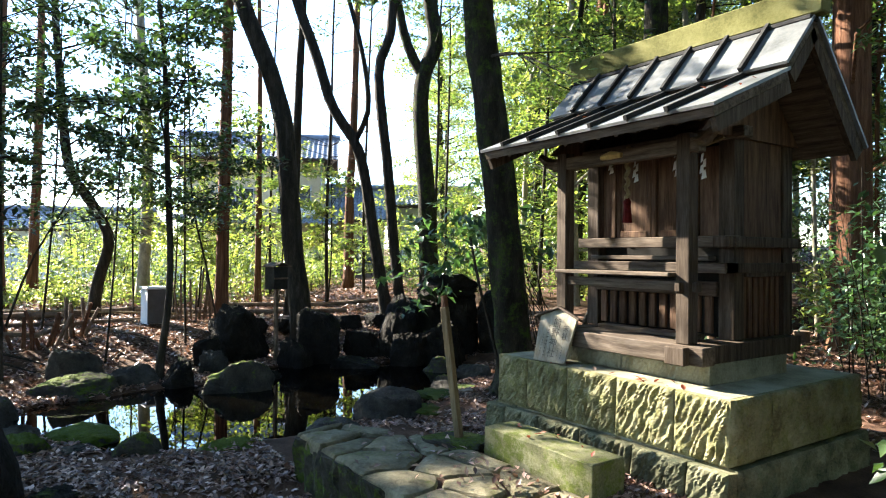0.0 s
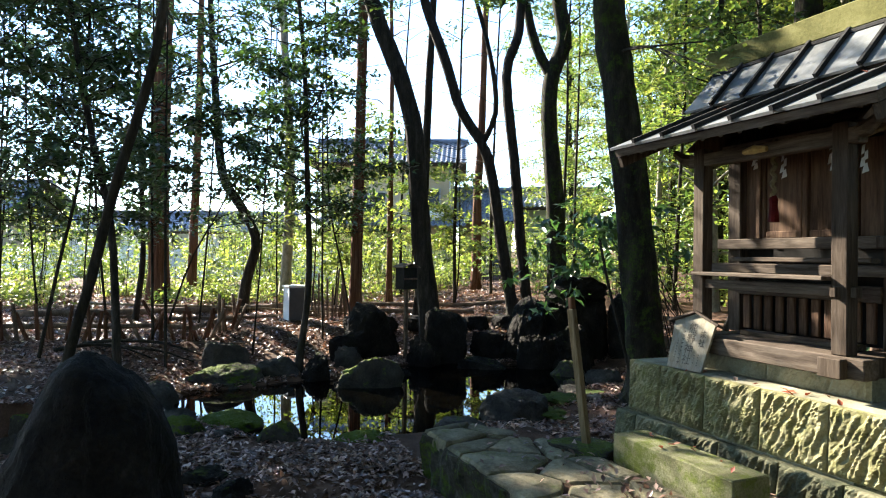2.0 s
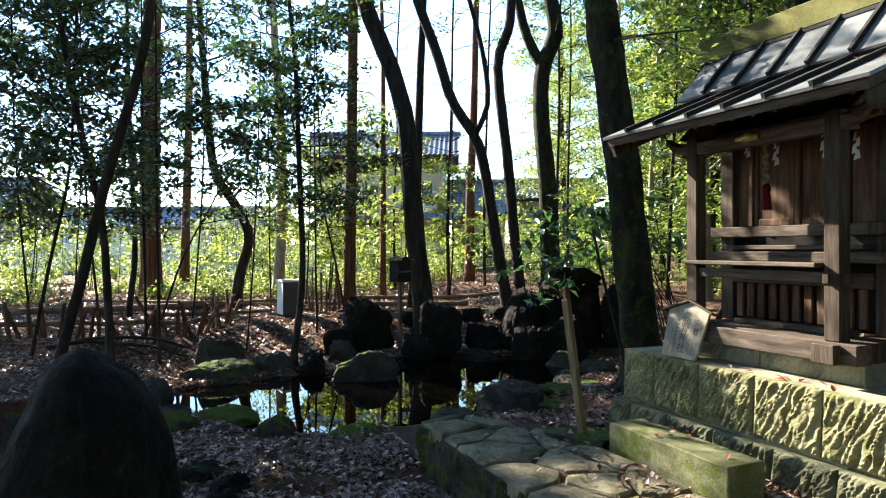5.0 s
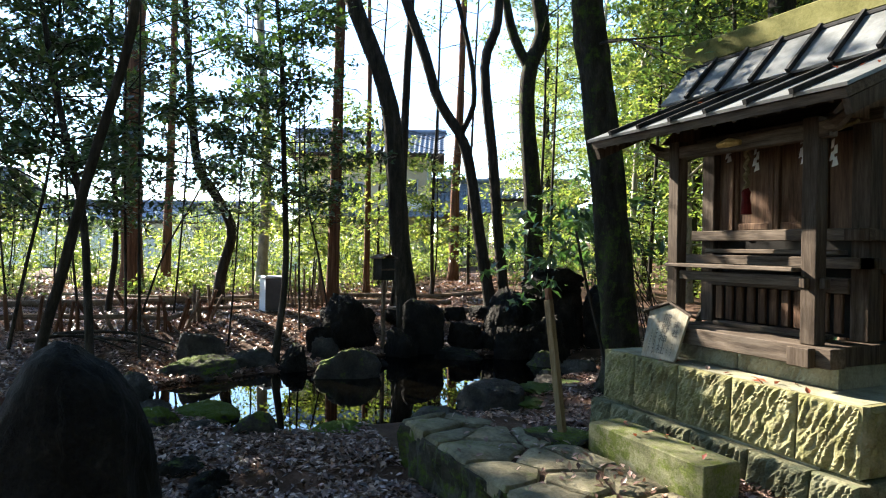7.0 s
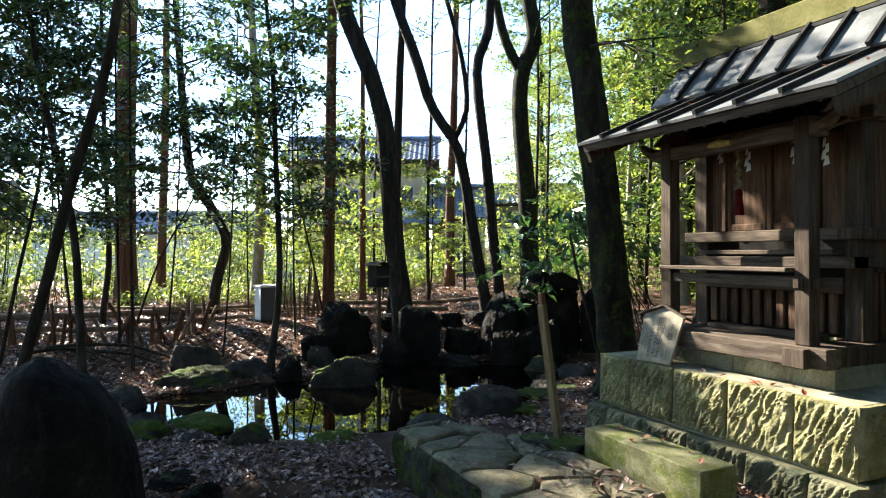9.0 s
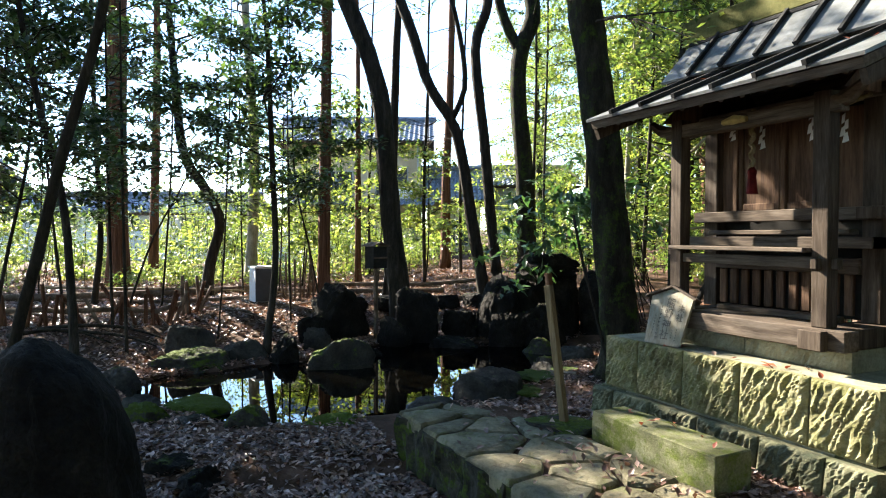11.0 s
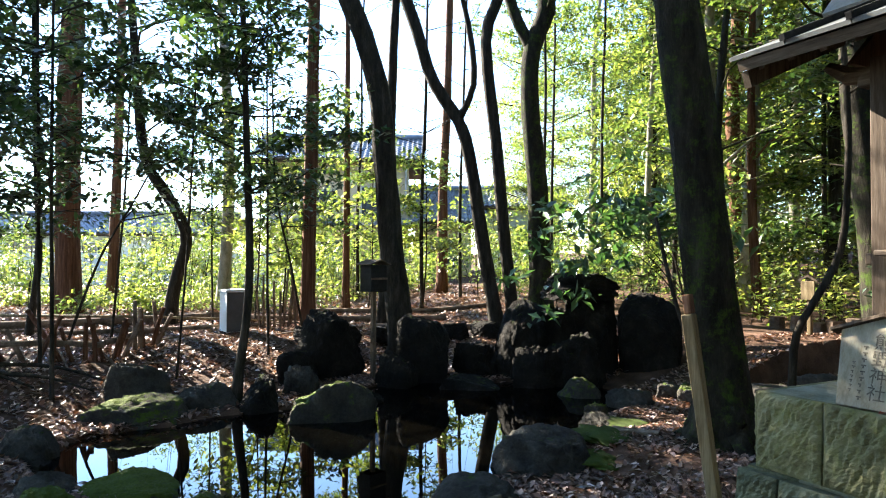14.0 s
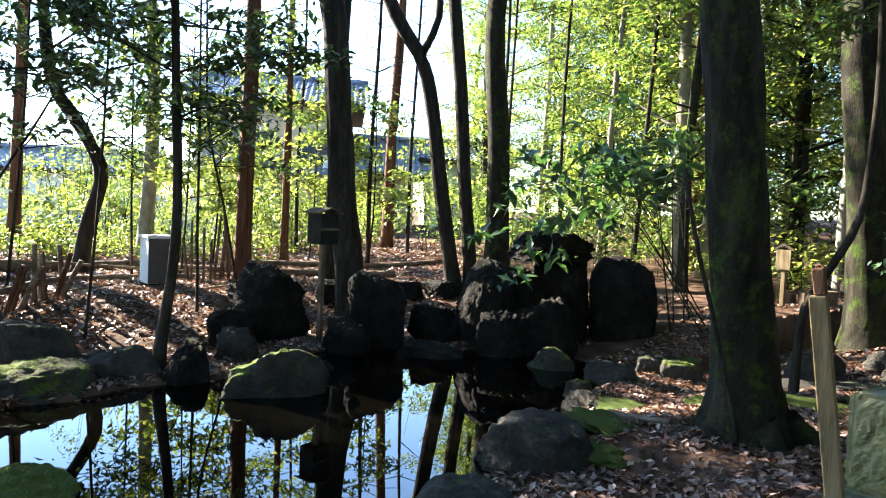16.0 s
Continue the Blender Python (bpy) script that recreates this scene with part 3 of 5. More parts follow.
for i in range(6):
    rx, ry = -3.1 + 0.34 * i, 3.12 + 0.2 * i
    rock(rx, ry, ground_z(rx, ry) - 0.1, 0.5, 0.36, 0.16, 90 + i, M_ROCK_BARE, "flat pale paving stone on the slope path", 30 + 9 * i, group="paving stones on the slope", boxy=0.8, rough_amt=0.1, sub=3)
# moss cushions on the bank
for i, (mx, my, mw, ml) in enumerate([(-2.85, 0.75, 0.75, 0.5), (-3.2, 1.45, 0.9, 0.42), (-2.55, 0.35, 0.5, 0.4), (-2.3, 2.6, 1.1, 0.5), (-1.7, 3.1, 1.0, 0.45), (-3.35, -2.95, 0.6, 0.4), (-2.75, 1.95, 0.5, 0.3)]):
    bm = bmesh.new()
    bmesh.ops.create_icosphere(bm, subdivisions=4, radius=1)
    for v in bm.verts:
        k = 1 + 0.35 * noise.noise(v.co * 2 + Vector((i * 4, 0, 0))) + 0.12 * noise.noise(v.co * 7)
        v.co = Vector((v.co.x * mw / 2 * k, v.co.y * ml / 2 * k, v.co.z * 0.04 * k + 0.008 * noise.noise(v.co * 30)))
    ob = finish("moss_cushion", bm, M_MOSS, True)
    ob.location = (mx, my, ground_z(mx, my) + 0.0)
    tagged(ob, "bright green moss cushion on the soil", "moss", "moss cushions")

# ---- stone path ----
path = thing("stone_path", "irregular flagstone path with moss in its joints", "path", 0, -1.3, 0, kind="structure")
bm = bmesh.new()
box_bm(-1.36, -1.5, -0.5, 7.0, -0.66, 0.012, 0, bm)
wpart("path_bed", bm, M_SOIL, path)
prng = random.Random(3)


def clip(poly, mid, nrm):
    """The part of a convex outline on the near side of a line."""
    out = []
    for a, b in zip(poly, poly[1:] + poly[:1]):
        da, db = (a - mid).dot(nrm), (b - mid).dot(nrm)
        if da <= 0:
            out.append(a)
        if da * db < 0:
            out.append(a.lerp(b, da / (da - db)))
    return out


STRIP = [Vector(p) for p in ((-1.47, -1.67), (6.6, -1.65), (6.6, -0.66), (-0.6, -0.66), (-1.62, -1.16))]
seeds = []
for row in range(3):
    cx = -1.62 + 0.2 * row
    while cx < 6.6:
        seeds.append(Vector((cx + prng.uniform(-0.13, 0.13), -1.47 + 0.36 * row + prng.uniform(-0.13, 0.13))))
        cx += prng.uniform(0.32, 0.62)
for sd in seeds:
    cell = STRIP
    for other in seeds:
        if other is not sd and (other - sd).length < 1.6 and len(cell) > 2:
            cell = clip(cell, (sd + other) / 2, (other - sd).normalized())
    if len(cell) < 3:
        continue
    c = sum(cell, Vector((0, 0))) / len(cell)
    if min((p - c).length for p in cell) < 0.07:
        continue
    top = 0.036 + prng.uniform(0, 0.024)
    tilt = Vector((prng.gauss(0, 0.02), prng.gauss(0, 0.02)))
    outline = []
    for a, b in zip(cell, cell[1:] + cell[:1]):
        cnt = max(1, int((b - a).length / 0.11))
        for q in range(cnt):
            p = a.lerp(b, (q + 0.12) / cnt)
            outline.append(p + (c - p).normalized() * (0.009 + 0.02 * prng.random()))
    n = len(outline)
    bm = bmesh.new()
    rings = []
    for share, drop in ((0.0, -0.11), (0.0, -0.026), (0.06, -0.006), (0.3, 0.004), (0.65, 0.008)):
        ring = []
        for p in outline:
            q = p.lerp(c, share)
            ring.append(bm.verts.new((q.x, q.y, top + drop + (q - c).dot(tilt) + (0.010 * noise.noise(Vector((q.x * 9, q.y * 9, top * 90))) if share else prng.uniform(-0.006, 0.006)))))
        rings.append(ring)
    for r0, r1 in zip(rings, rings[1:]):
        for k in range(n):
            bm.faces.new((r0[k], r0[(k + 1) % n], r1[(k + 1) % n], r1[k]))
    bm.faces.new(rings[-1])
    wpart("flagstone", bm, M_FLAG, path, shade=False)


wx = -1.46
while wx < 6.5:
    ww = prng.uniform(0.2, 0.46)
    bm = bmesh.new()
    box_bm(wx, -1.665, -0.52, wx + ww - 0.012, -1.38, 0.022, 0, bm)
    bmesh.ops.subdivide_edges(bm, edges=bm.edges[:], cuts=7, use_grid_fill=True)
    for v in bm.verts:
        q = v.co * 5 + Vector((wx, 0, 0))
        rib = noise.noise(Vector((v.co.x * 26, 0, v.co.z * 4)))
        v.co += Vector((0.3 * noise.noise(q), noise.noise(q + Vector((3, 0, 0))) - 0.2 * smooth(-0.1, -0.5, v.co.z), 0.2 * noise.noise(q * 1.3))) * 0.07 + Vector((0, rib, 0)) * 0.045 * (v.co.z < 0.0)
    wpart("retaining_stone", bm, M_WALLSTONE, path, "rough mossy stone of the path's low wall")
    wx += ww


# ---- shrine on its stone plinth ----
def carved_block(x0, x1, z0, z1, depth=0.3, rough_amt=0.035, seed=0):
    """A squared stone whose front, at y = 0, is chiselled in slanting strokes."""
    bm = bmesh.new()
    nx, nz = max(6, int((x1 - x0) / 0.0145)), max(6, int((z1 - z0) / 0.0145))
    g = {}
    off = Vector((seed * 2.3, 0, seed * 1.1))
    for i in range(nx + 1):
        for k in range(nz + 1):
            x, z = x0 + (x1 - x0) * i / nx, z0 + (z1 - z0) * k / nz
            edge = min(i, nx - i, k, nz - k)
            d = 0.0
            if edge > 0:
                u = x * 0.92 - z * 0.39
                w = x * 0.39 + z * 0.92
                bend = 0.016 * noise.noise(Vector((x * 9, 3, z * 9)) + off)
                stroke = 1 - abs(noise.noise(Vector(((u + bend) * 30, w * 6.5, 0)) + off)) * 2.2
                d = rough_amt * (0.25 + 0.75 * stroke + 0.4 * noise.noise(Vector((x * 11, 0, z * 9)) + off) + 0.22 * noise.noise(Vector((x * 55, 0, z * 55)) + off))
                d *= min(1, edge / 1.5)
            g[i, k] = bm.verts.new((x, -max(d, -0.01), z))
    for i in range(nx):
        for k in range(nz):
            bm.faces.new((g[i, k], g[i + 1, k], g[i + 1, k + 1], g[i, k + 1]))
    back = [bm.verts.new((x, depth, z)) for x, z in ((x0, z0), (x1, z0), (x1, z1), (x0, z1))]
    b, r, t, l = [g[i, 0] for i in range(nx + 1)], [g[nx, k] for k in range(nz + 1)], [g[i, nz] for i in range(nx, -1, -1)], [g[0, k] for k in range(nz, -1, -1)]
    bm.faces.new([back[0], back[1]] + b[::-1])
    bm.faces.new([back[1], back[2]] + r[::-1])
    bm.faces.new([back[2], back[3]] + t[::-1])
    bm.faces.new([back[3], back[0]] + l[::-1])
    return bm


plinth = thing("stone_plinth", "two-course plinth of chiselled yellow-grey stone blocks with moss", "plinth", 0.3, 0.8, 0)
XL, XR, YB = -0.85, 1.41, 1.75
seams_top = [XL, -0.47, 0.0, 0.50, 1.0, XR]
seams_low = [XL - 0.06, -0.66, -0.24, 0.22, 0.72, 1.16, XR + 0.05]
n = 0
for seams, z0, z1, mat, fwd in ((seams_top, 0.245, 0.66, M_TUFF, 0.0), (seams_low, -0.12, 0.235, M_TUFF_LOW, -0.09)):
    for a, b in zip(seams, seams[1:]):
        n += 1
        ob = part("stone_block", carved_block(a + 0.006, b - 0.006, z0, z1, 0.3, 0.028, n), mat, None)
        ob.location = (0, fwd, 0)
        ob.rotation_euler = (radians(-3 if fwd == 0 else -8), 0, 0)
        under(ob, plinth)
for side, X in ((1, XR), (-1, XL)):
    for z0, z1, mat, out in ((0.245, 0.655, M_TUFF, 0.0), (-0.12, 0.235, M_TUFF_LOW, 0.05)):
        ys = [0.02, 0.5, 0.98, 1.4, YB]
        for a, b in zip(ys, ys[1:]):
            n += 1
            bm = carved_block(a + 0.006, b - 0.006, z0, z1, 0.3, 0.03, n)
            bm.transform(Matrix(((0, -side, 0, X + side * out), (side, 0, 0, 0 if side > 0 else YB + 0.02), (0, 0, 1, 0), (0, 0, 0, 1))))
            wpart("stone_block", bm, mat, plinth)
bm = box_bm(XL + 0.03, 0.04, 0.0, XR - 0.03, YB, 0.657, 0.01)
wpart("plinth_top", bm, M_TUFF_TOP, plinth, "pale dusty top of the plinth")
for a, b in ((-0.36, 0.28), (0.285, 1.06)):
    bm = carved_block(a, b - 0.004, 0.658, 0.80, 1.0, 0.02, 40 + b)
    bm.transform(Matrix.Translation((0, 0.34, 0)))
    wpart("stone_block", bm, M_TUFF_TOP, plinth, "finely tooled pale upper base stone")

bench = thing("stone_step", "long mossy squared stone step before the plinth", "step", 0.35, -0.5, 0.02)
bm = bmesh.new()
box_bm(-0.2, -0.645, -0.02, 0.905, -0.345, 0.245, 0, bm)
bmesh.ops.subdivide_edges(bm, edges=bm.edges[:], cuts=5, use_grid_fill=True)
for v in bm.verts:
    v.co += Vector((noise.noise(v.co * 9), noise.noise(v.co * 9 + Vector((5, 0, 0))), 0.6 * noise.noise(v.co * 9 + Vector((0, 5, 0))))) * 0.009
bmesh.ops.bevel(bm, geom=[e for e in bm.edges if e.calc_face_angle(0) > 1.2], offset=0.008, segments=1, affect="EDGES")
wpart("step_stone", bm, M_BENCH, bench)

shrine = thing("wooden_shrine", "small weathered wooden shrine with a sheet-metal roof on a stone plinth", "shrine", 0.3, 0.8, 0.8)


def wbox(name, x0, y0, z0, x1, y1, z1, mat=M_WOOD, label="", bevel=0.006, parent=None):
    return wpart(name, box_bm(x0, y0, z0, x1, y1, z1, bevel), mat, parent or shrine, label)


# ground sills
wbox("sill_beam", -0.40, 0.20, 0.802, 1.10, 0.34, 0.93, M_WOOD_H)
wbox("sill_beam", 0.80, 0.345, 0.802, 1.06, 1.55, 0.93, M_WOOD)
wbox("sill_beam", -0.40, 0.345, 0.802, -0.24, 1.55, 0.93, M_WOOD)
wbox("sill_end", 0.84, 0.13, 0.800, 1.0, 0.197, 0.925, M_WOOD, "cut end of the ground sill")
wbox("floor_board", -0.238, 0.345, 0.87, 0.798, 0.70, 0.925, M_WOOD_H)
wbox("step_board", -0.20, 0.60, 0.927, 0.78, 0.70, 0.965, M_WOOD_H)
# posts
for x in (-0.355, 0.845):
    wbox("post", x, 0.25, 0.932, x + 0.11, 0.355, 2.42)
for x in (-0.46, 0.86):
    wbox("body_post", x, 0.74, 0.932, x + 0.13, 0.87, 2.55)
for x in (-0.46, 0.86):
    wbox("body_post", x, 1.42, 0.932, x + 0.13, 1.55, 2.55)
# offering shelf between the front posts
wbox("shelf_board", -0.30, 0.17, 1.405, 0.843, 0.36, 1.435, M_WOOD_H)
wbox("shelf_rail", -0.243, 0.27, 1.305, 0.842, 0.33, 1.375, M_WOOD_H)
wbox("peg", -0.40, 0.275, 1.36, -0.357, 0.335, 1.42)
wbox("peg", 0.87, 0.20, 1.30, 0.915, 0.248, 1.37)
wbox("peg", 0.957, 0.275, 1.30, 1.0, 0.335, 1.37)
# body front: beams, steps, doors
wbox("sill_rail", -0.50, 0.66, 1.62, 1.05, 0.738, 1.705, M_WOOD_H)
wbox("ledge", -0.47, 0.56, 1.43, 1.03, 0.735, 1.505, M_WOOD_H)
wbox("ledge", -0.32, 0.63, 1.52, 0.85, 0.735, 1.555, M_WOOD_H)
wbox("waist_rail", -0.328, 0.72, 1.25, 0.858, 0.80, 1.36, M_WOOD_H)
# sheet coloured near-black to give the deep shade inside the shrine
wbox("slat_shade", -0.328, 0.84, 0.932, 0.858, 0.86, 2.5, M_DARK, "near-black sheet standing for the shade behind the slats")
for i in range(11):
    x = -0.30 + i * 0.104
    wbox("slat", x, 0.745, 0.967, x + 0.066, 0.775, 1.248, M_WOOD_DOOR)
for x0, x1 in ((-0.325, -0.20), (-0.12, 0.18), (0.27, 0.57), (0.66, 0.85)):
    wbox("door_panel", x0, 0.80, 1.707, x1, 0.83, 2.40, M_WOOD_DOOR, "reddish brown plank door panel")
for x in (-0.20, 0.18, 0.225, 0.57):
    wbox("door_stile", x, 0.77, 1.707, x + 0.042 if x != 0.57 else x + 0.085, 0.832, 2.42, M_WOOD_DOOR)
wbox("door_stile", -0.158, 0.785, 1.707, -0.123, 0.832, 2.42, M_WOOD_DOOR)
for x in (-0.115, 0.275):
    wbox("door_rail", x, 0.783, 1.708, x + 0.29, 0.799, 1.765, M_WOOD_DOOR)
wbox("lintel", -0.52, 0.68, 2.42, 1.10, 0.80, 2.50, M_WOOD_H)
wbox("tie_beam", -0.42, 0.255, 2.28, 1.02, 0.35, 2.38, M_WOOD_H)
bm = bmesh.new()
tube(bm, [(0.16, 0.24, 2.33), (0.26, 0.235, 2.34), (0.36, 0.24, 2.33)], [0.02, 0.035, 0.02], 8)
wpart("beam_ornament", bm, M_GOLD, shrine, "carved and gilt beam ornament")
for x in (-0.38, 0.96):
    bm = bmesh.new()
    tube(bm, [(x, 0.30, 2.34), (x + (0.1 if x > 0 else -0.1), 0.28, 2.36), (x + (0.2 if x > 0 else -0.2), 0.27, 2.43)], [0.045, 0.05, 0.03], 6)
    wpart("nose_beam", bm, M_WOOD_H, shrine)
# side walls
for x0, x1 in ((0.94, 0.97), (-0.44, -0.41)):
    wbox("side_wall", x0, 0.872, 1.5, x1, 1.418, 2.55, M_WOOD_DOOR)
    wbox("side_rail", x0 - 0.015, 0.872, 1.40, x1 + 0.035, 1.418, 1.498, M_WOOD)
    for i in range(7):
        wbox("slat", x0, 0.885 + i * 0.076, 0.932, x1, 0.935 + i * 0.076, 1.398, M_WOOD_DOOR)
wbox("side_rail", 0.90, 0.60, 1.62, 1.04, 1.60, 1.70, M_WOOD)
wbox("side_rail", 0.90, 0.58, 1.43, 1.03, 1.60, 1.505, M_WOOD)
wbox("back_wall", -0.33, 1.5, 0.932, 0.86, 1.53, 2.55, M_WOOD_DOOR)
# gable ends
for x in (-0.50, 0.98):
    bm = bmesh.new()
    prof = [(0.30, 2.43), (1.60, 2.43), (1.20, 2.86), (0.96, 3.14), (0.76, 2.84)]
    a = [bm.verts.new((x, y, z)) for y, z in prof]
    b = [bm.verts.new((x + 0.03, y, z)) for y, z in prof]
    bm.faces.new(a)
    bm.faces.new(b[::-1])
    for i in range(len(prof)):
        bm.faces.new((a[i], b[i], b[(i + 1) % len(prof)], a[(i + 1) % len(prof)]))
    bmesh.ops.recalc_face_normals(bm, faces=bm.faces[:])
    wpart("gable", bm, M_WOOD_DOOR, shrine)
# roof: front in two pitches, back in one
RX0, RX1 = -0.80, 1.47
slopes = [((-0.24, 2.445), (0.62, 2.80)), ((0.58, 2.835), (0.94, 3.22)), ((0.98, 3.22), (1.72, 2.38))]
NP = 7
for si, ((ya, za), (yb, zb)) in enumerate(slopes):
    along = Vector((0, yb - ya, zb - za))
    up = Vector((0, -along.z, along.y)).normalized()
    if up.z < 0:
        up = -up
    wide = (RX1 - RX0) / NP
    for i in range(NP):
        bm = bmesh.new()
        x0, x1 = RX0 + i * wide + 0.003, RX0 + (i + 1) * wide - 0.003
        c = [Vector((x0, ya, za)), Vector((x1, ya, za)), Vector((x1, yb, zb)), Vector((x0, yb, zb))]
        lo = [bm.verts.new(p) for p in c]
        hi = [bm.verts.new(p + up * 0.022) for p in c]
        bm.faces.new(lo[::-1])
        bm.faces.new(hi)
        for q in range(4):
            bm.faces.new((lo[q], lo[(q + 1) % 4], hi[(q + 1) % 4], hi[q]))
        bmesh.ops.recalc_face_normals(bm, faces=bm.faces[:])
        wpart("roof_sheet", bm, M_ROOF, shrine)
    for i in range(1, NP):
        bm = bmesh.new()
        x = RX0 + i * wide
        c = [Vector((x - 0.014, ya, za)) - along * 0.015, Vector((x + 0.014, ya, za)) - along * 0.015, Vector((x + 0.014, yb, zb)), Vector((x - 0.014, yb, zb))]
        lo = [bm.verts.new(p + up * 0.0225) for p in c]
        hi = [bm.verts.new(p + up * 0.056) for p in c]
        bm.faces.new(lo[::-1])
        bm.faces.new(hi)
        for q in range(4):
            bm.faces.new((lo[q], lo[(q + 1) % 4], hi[(q + 1) % 4], hi[q]))
        bmesh.ops.recalc_face_normals(bm, faces=bm.faces[:])
        wpart("roof_batten", bm, M_BATTEN, shrine, "dark standing batten of the roof")
    # boarding and barge boards under the sheets
    bm = bmesh.new()
    c = [Vector((RX0 + 0.03, ya + 0.02, za)), Vector((RX1 - 0.03, ya + 0.02, za)), Vector((RX1 - 0.03, yb, zb)), Vector((RX0 + 0.03, yb, zb))]
    hi = [bm.verts.new(p - up * 0.004) for p in c]
    lo = [bm.verts.new(p - up * 0.06) for p in c]
    bm.faces.new(lo[::-1])
    bm.faces.new(hi)
    for q in range(4):
        bm.faces.new((lo[q], lo[(q + 1) % 4], hi[(q + 1) % 4], hi[q]))
    bmesh.ops.recalc_face_normals(bm, faces=bm.faces[:])
    wpart("roof_boarding", bm, M_WOOD_H, shrine, "dark roof boarding and eaves")
    for x in (RX0 + 0.031, RX1 - 0.071):
        bm = bmesh.new()
        c = [Vector((x, ya + 0.03, za)), Vector((x + 0.04, ya + 0.03, za)), Vector((x + 0.04, yb, zb)), Vector((x, yb, zb))]
        hi = [bm.verts.new(p - up * 0.062) for p in c]
        lo = [bm.verts.new(p - up * 0.15) for p in c]
        bm.faces.new(lo[::-1])
        bm.faces.new(hi)
        for q in range(4):
            bm.faces.new((lo[q], lo[(q + 1) % 4], hi[(q + 1) % 4], hi[q]))
        bmesh.ops.recalc_face_normals(bm, faces=bm.faces[:])
        wpart("barge_board", bm, M_WOOD, shrine)
for i in range(13):
    x = RX0 + 0.14 + i * 0.165
    bm = bmesh.new()
    tube(bm, [(x, -0.17, 2.40), (x, 0.70, 2.755)], [0.024, 0.024], 4)
    wpart("rafter", bm, M_WOOD, shrine)
wbox("ridge_board", RX0 - 0.08, 0.90, 3.235, RX1 + 0.06, 1.02, 3.44, M_RIDGE, "mossy yellow-green ridge board", 0.01)
wbox("ridge_flashing", RX0 + 0.01, 0.885, 3.20, RX1 - 0.01, 1.035, 3.233, M_BATTEN)

# straw rope, paper streamers and bell cord under the eaves
rope = thing("straw_rope", "sagging twisted straw rope tied under the eaves", "rope", 0.25, 0.33, 2.3)
bm = bmesh.new()
pts = [(-0.42 + 1.4 * u, 0.62, 2.42 - 0.06 * math.sin(math.pi * (u * 2 % 1))) for u in [i / 20 for i in range(21)]]
tube(bm, pts, [0.014] * 21, 6, 0.3)
wpart("rope", bm, M_ROPE, rope)
for i, (x, z, ln) in enumerate([(-0.05, 2.39, 0.15), (0.21, 2.34, 0.20), (0.60, 2.38, 0.23), (0.83, 2.31, 0.20)]):
    ob = thing("paper_streamer", "white zigzag paper streamer hanging from the rope", "paper streamer", x, 0.6, z, "paper streamers")
    bm = bmesh.new()
    for k in range(4):
        dx = 0.011 * (1 if k % 2 else -1)
        h = ln / 4
        y = 0.6 - 0.004 * k
        v = [bm.verts.new(p) for p in ((x + dx - 0.011, y, z - k * h * 0.85), (x + dx + 0.011, y, z - k * h * 0.85 + 0.012), (x + dx + 0.013 + 0.006 * k, y - 0.012, z - k * h * 0.85 - h), (x + dx - 0.009 - 0.003 * k, y - 0.012, z - k * h * 0.85 - h - 0.012))]
        bm.faces.new(v)
    bmesh.ops.solidify(bm, geom=bm.faces[:], thickness=0.0015)
    wpart("paper", bm, M_PAPER, ob)
cord = thing("bell_cord", "red twisted bell cord with a heavy tassel", "bell cord", 0.2, 0.5, 2.4)
bm = bmesh.new()
tube(bm, [(0.2 + 0.012 * math.sin(i * 1.4), 0.5 + 0.012 * math.cos(i * 1.4), 2.44 - i * 0.0205) for i in range(22)], [0.017] * 22, 6, 0.4)
wpart("cord", bm, M_ROPE, cord, "faded red and straw twisted cord")
bm = bmesh.new()
tube(bm, [(0.2, 0.5, 2.03), (0.2, 0.5, 1.99), (0.2, 0.5, 1.95), (0.2, 0.5, 1.82)], [0.012, 0.035, 0.03, 0.042], 10, 0.2)
wpart("tassel", bm, M_RED, cord, "dark red tassel")

# notice board leaning on the plinth
board = thing("notice_board", "pale wooden house-shaped notice board with brushed characters", "sign", -0.25, 0.1, 0.66)
LEANM = Matrix.Translation((-0.245, 0.055, 0.668)) @ Matrix.Rotation(radians(4), 4, "Z") @ Matrix.Rotation(radians(-19), 4, "X")
bm = bmesh.new()
prof = [(-0.17, 0), (0.17, 0), (0.20, 0.38), (0.0, 0.455), (-0.20, 0.38)]
a = [bm.verts.new((x, 0, z)) for x, z in prof]
b = [bm.verts.new((x, 0.022, z)) for x, z in prof]
bm.faces.new(a)
bm.faces.new(b[::-1])
for i in range(5):
    bm.faces.new((a[i], b[i], b[(i + 1) % 5], a[(i + 1) % 5]))
bmesh.ops.recalc_face_normals(bm, faces=bm.faces[:])
bm.transform(LEANM)
panel = wpart("panel", bm, M_SIGN, board)
for s in (-1, 1):
    bm = box_bm(-0.01, -0.03, -0.006, 0.262, 0.045, 0.012, 0.002)
    bm.transform(LEANM @ Matrix.Translation((0, 0, 0.463)) @ Matrix.Diagonal((s, 1, 1, 1)) @ Matrix.Rotation(radians(21), 4, "Y"))
    bmesh.ops.recalc_face_normals(bm, faces=bm.faces[:])
    wpart("cover_board", bm, M_WOOD, board, "weathered little roof board")


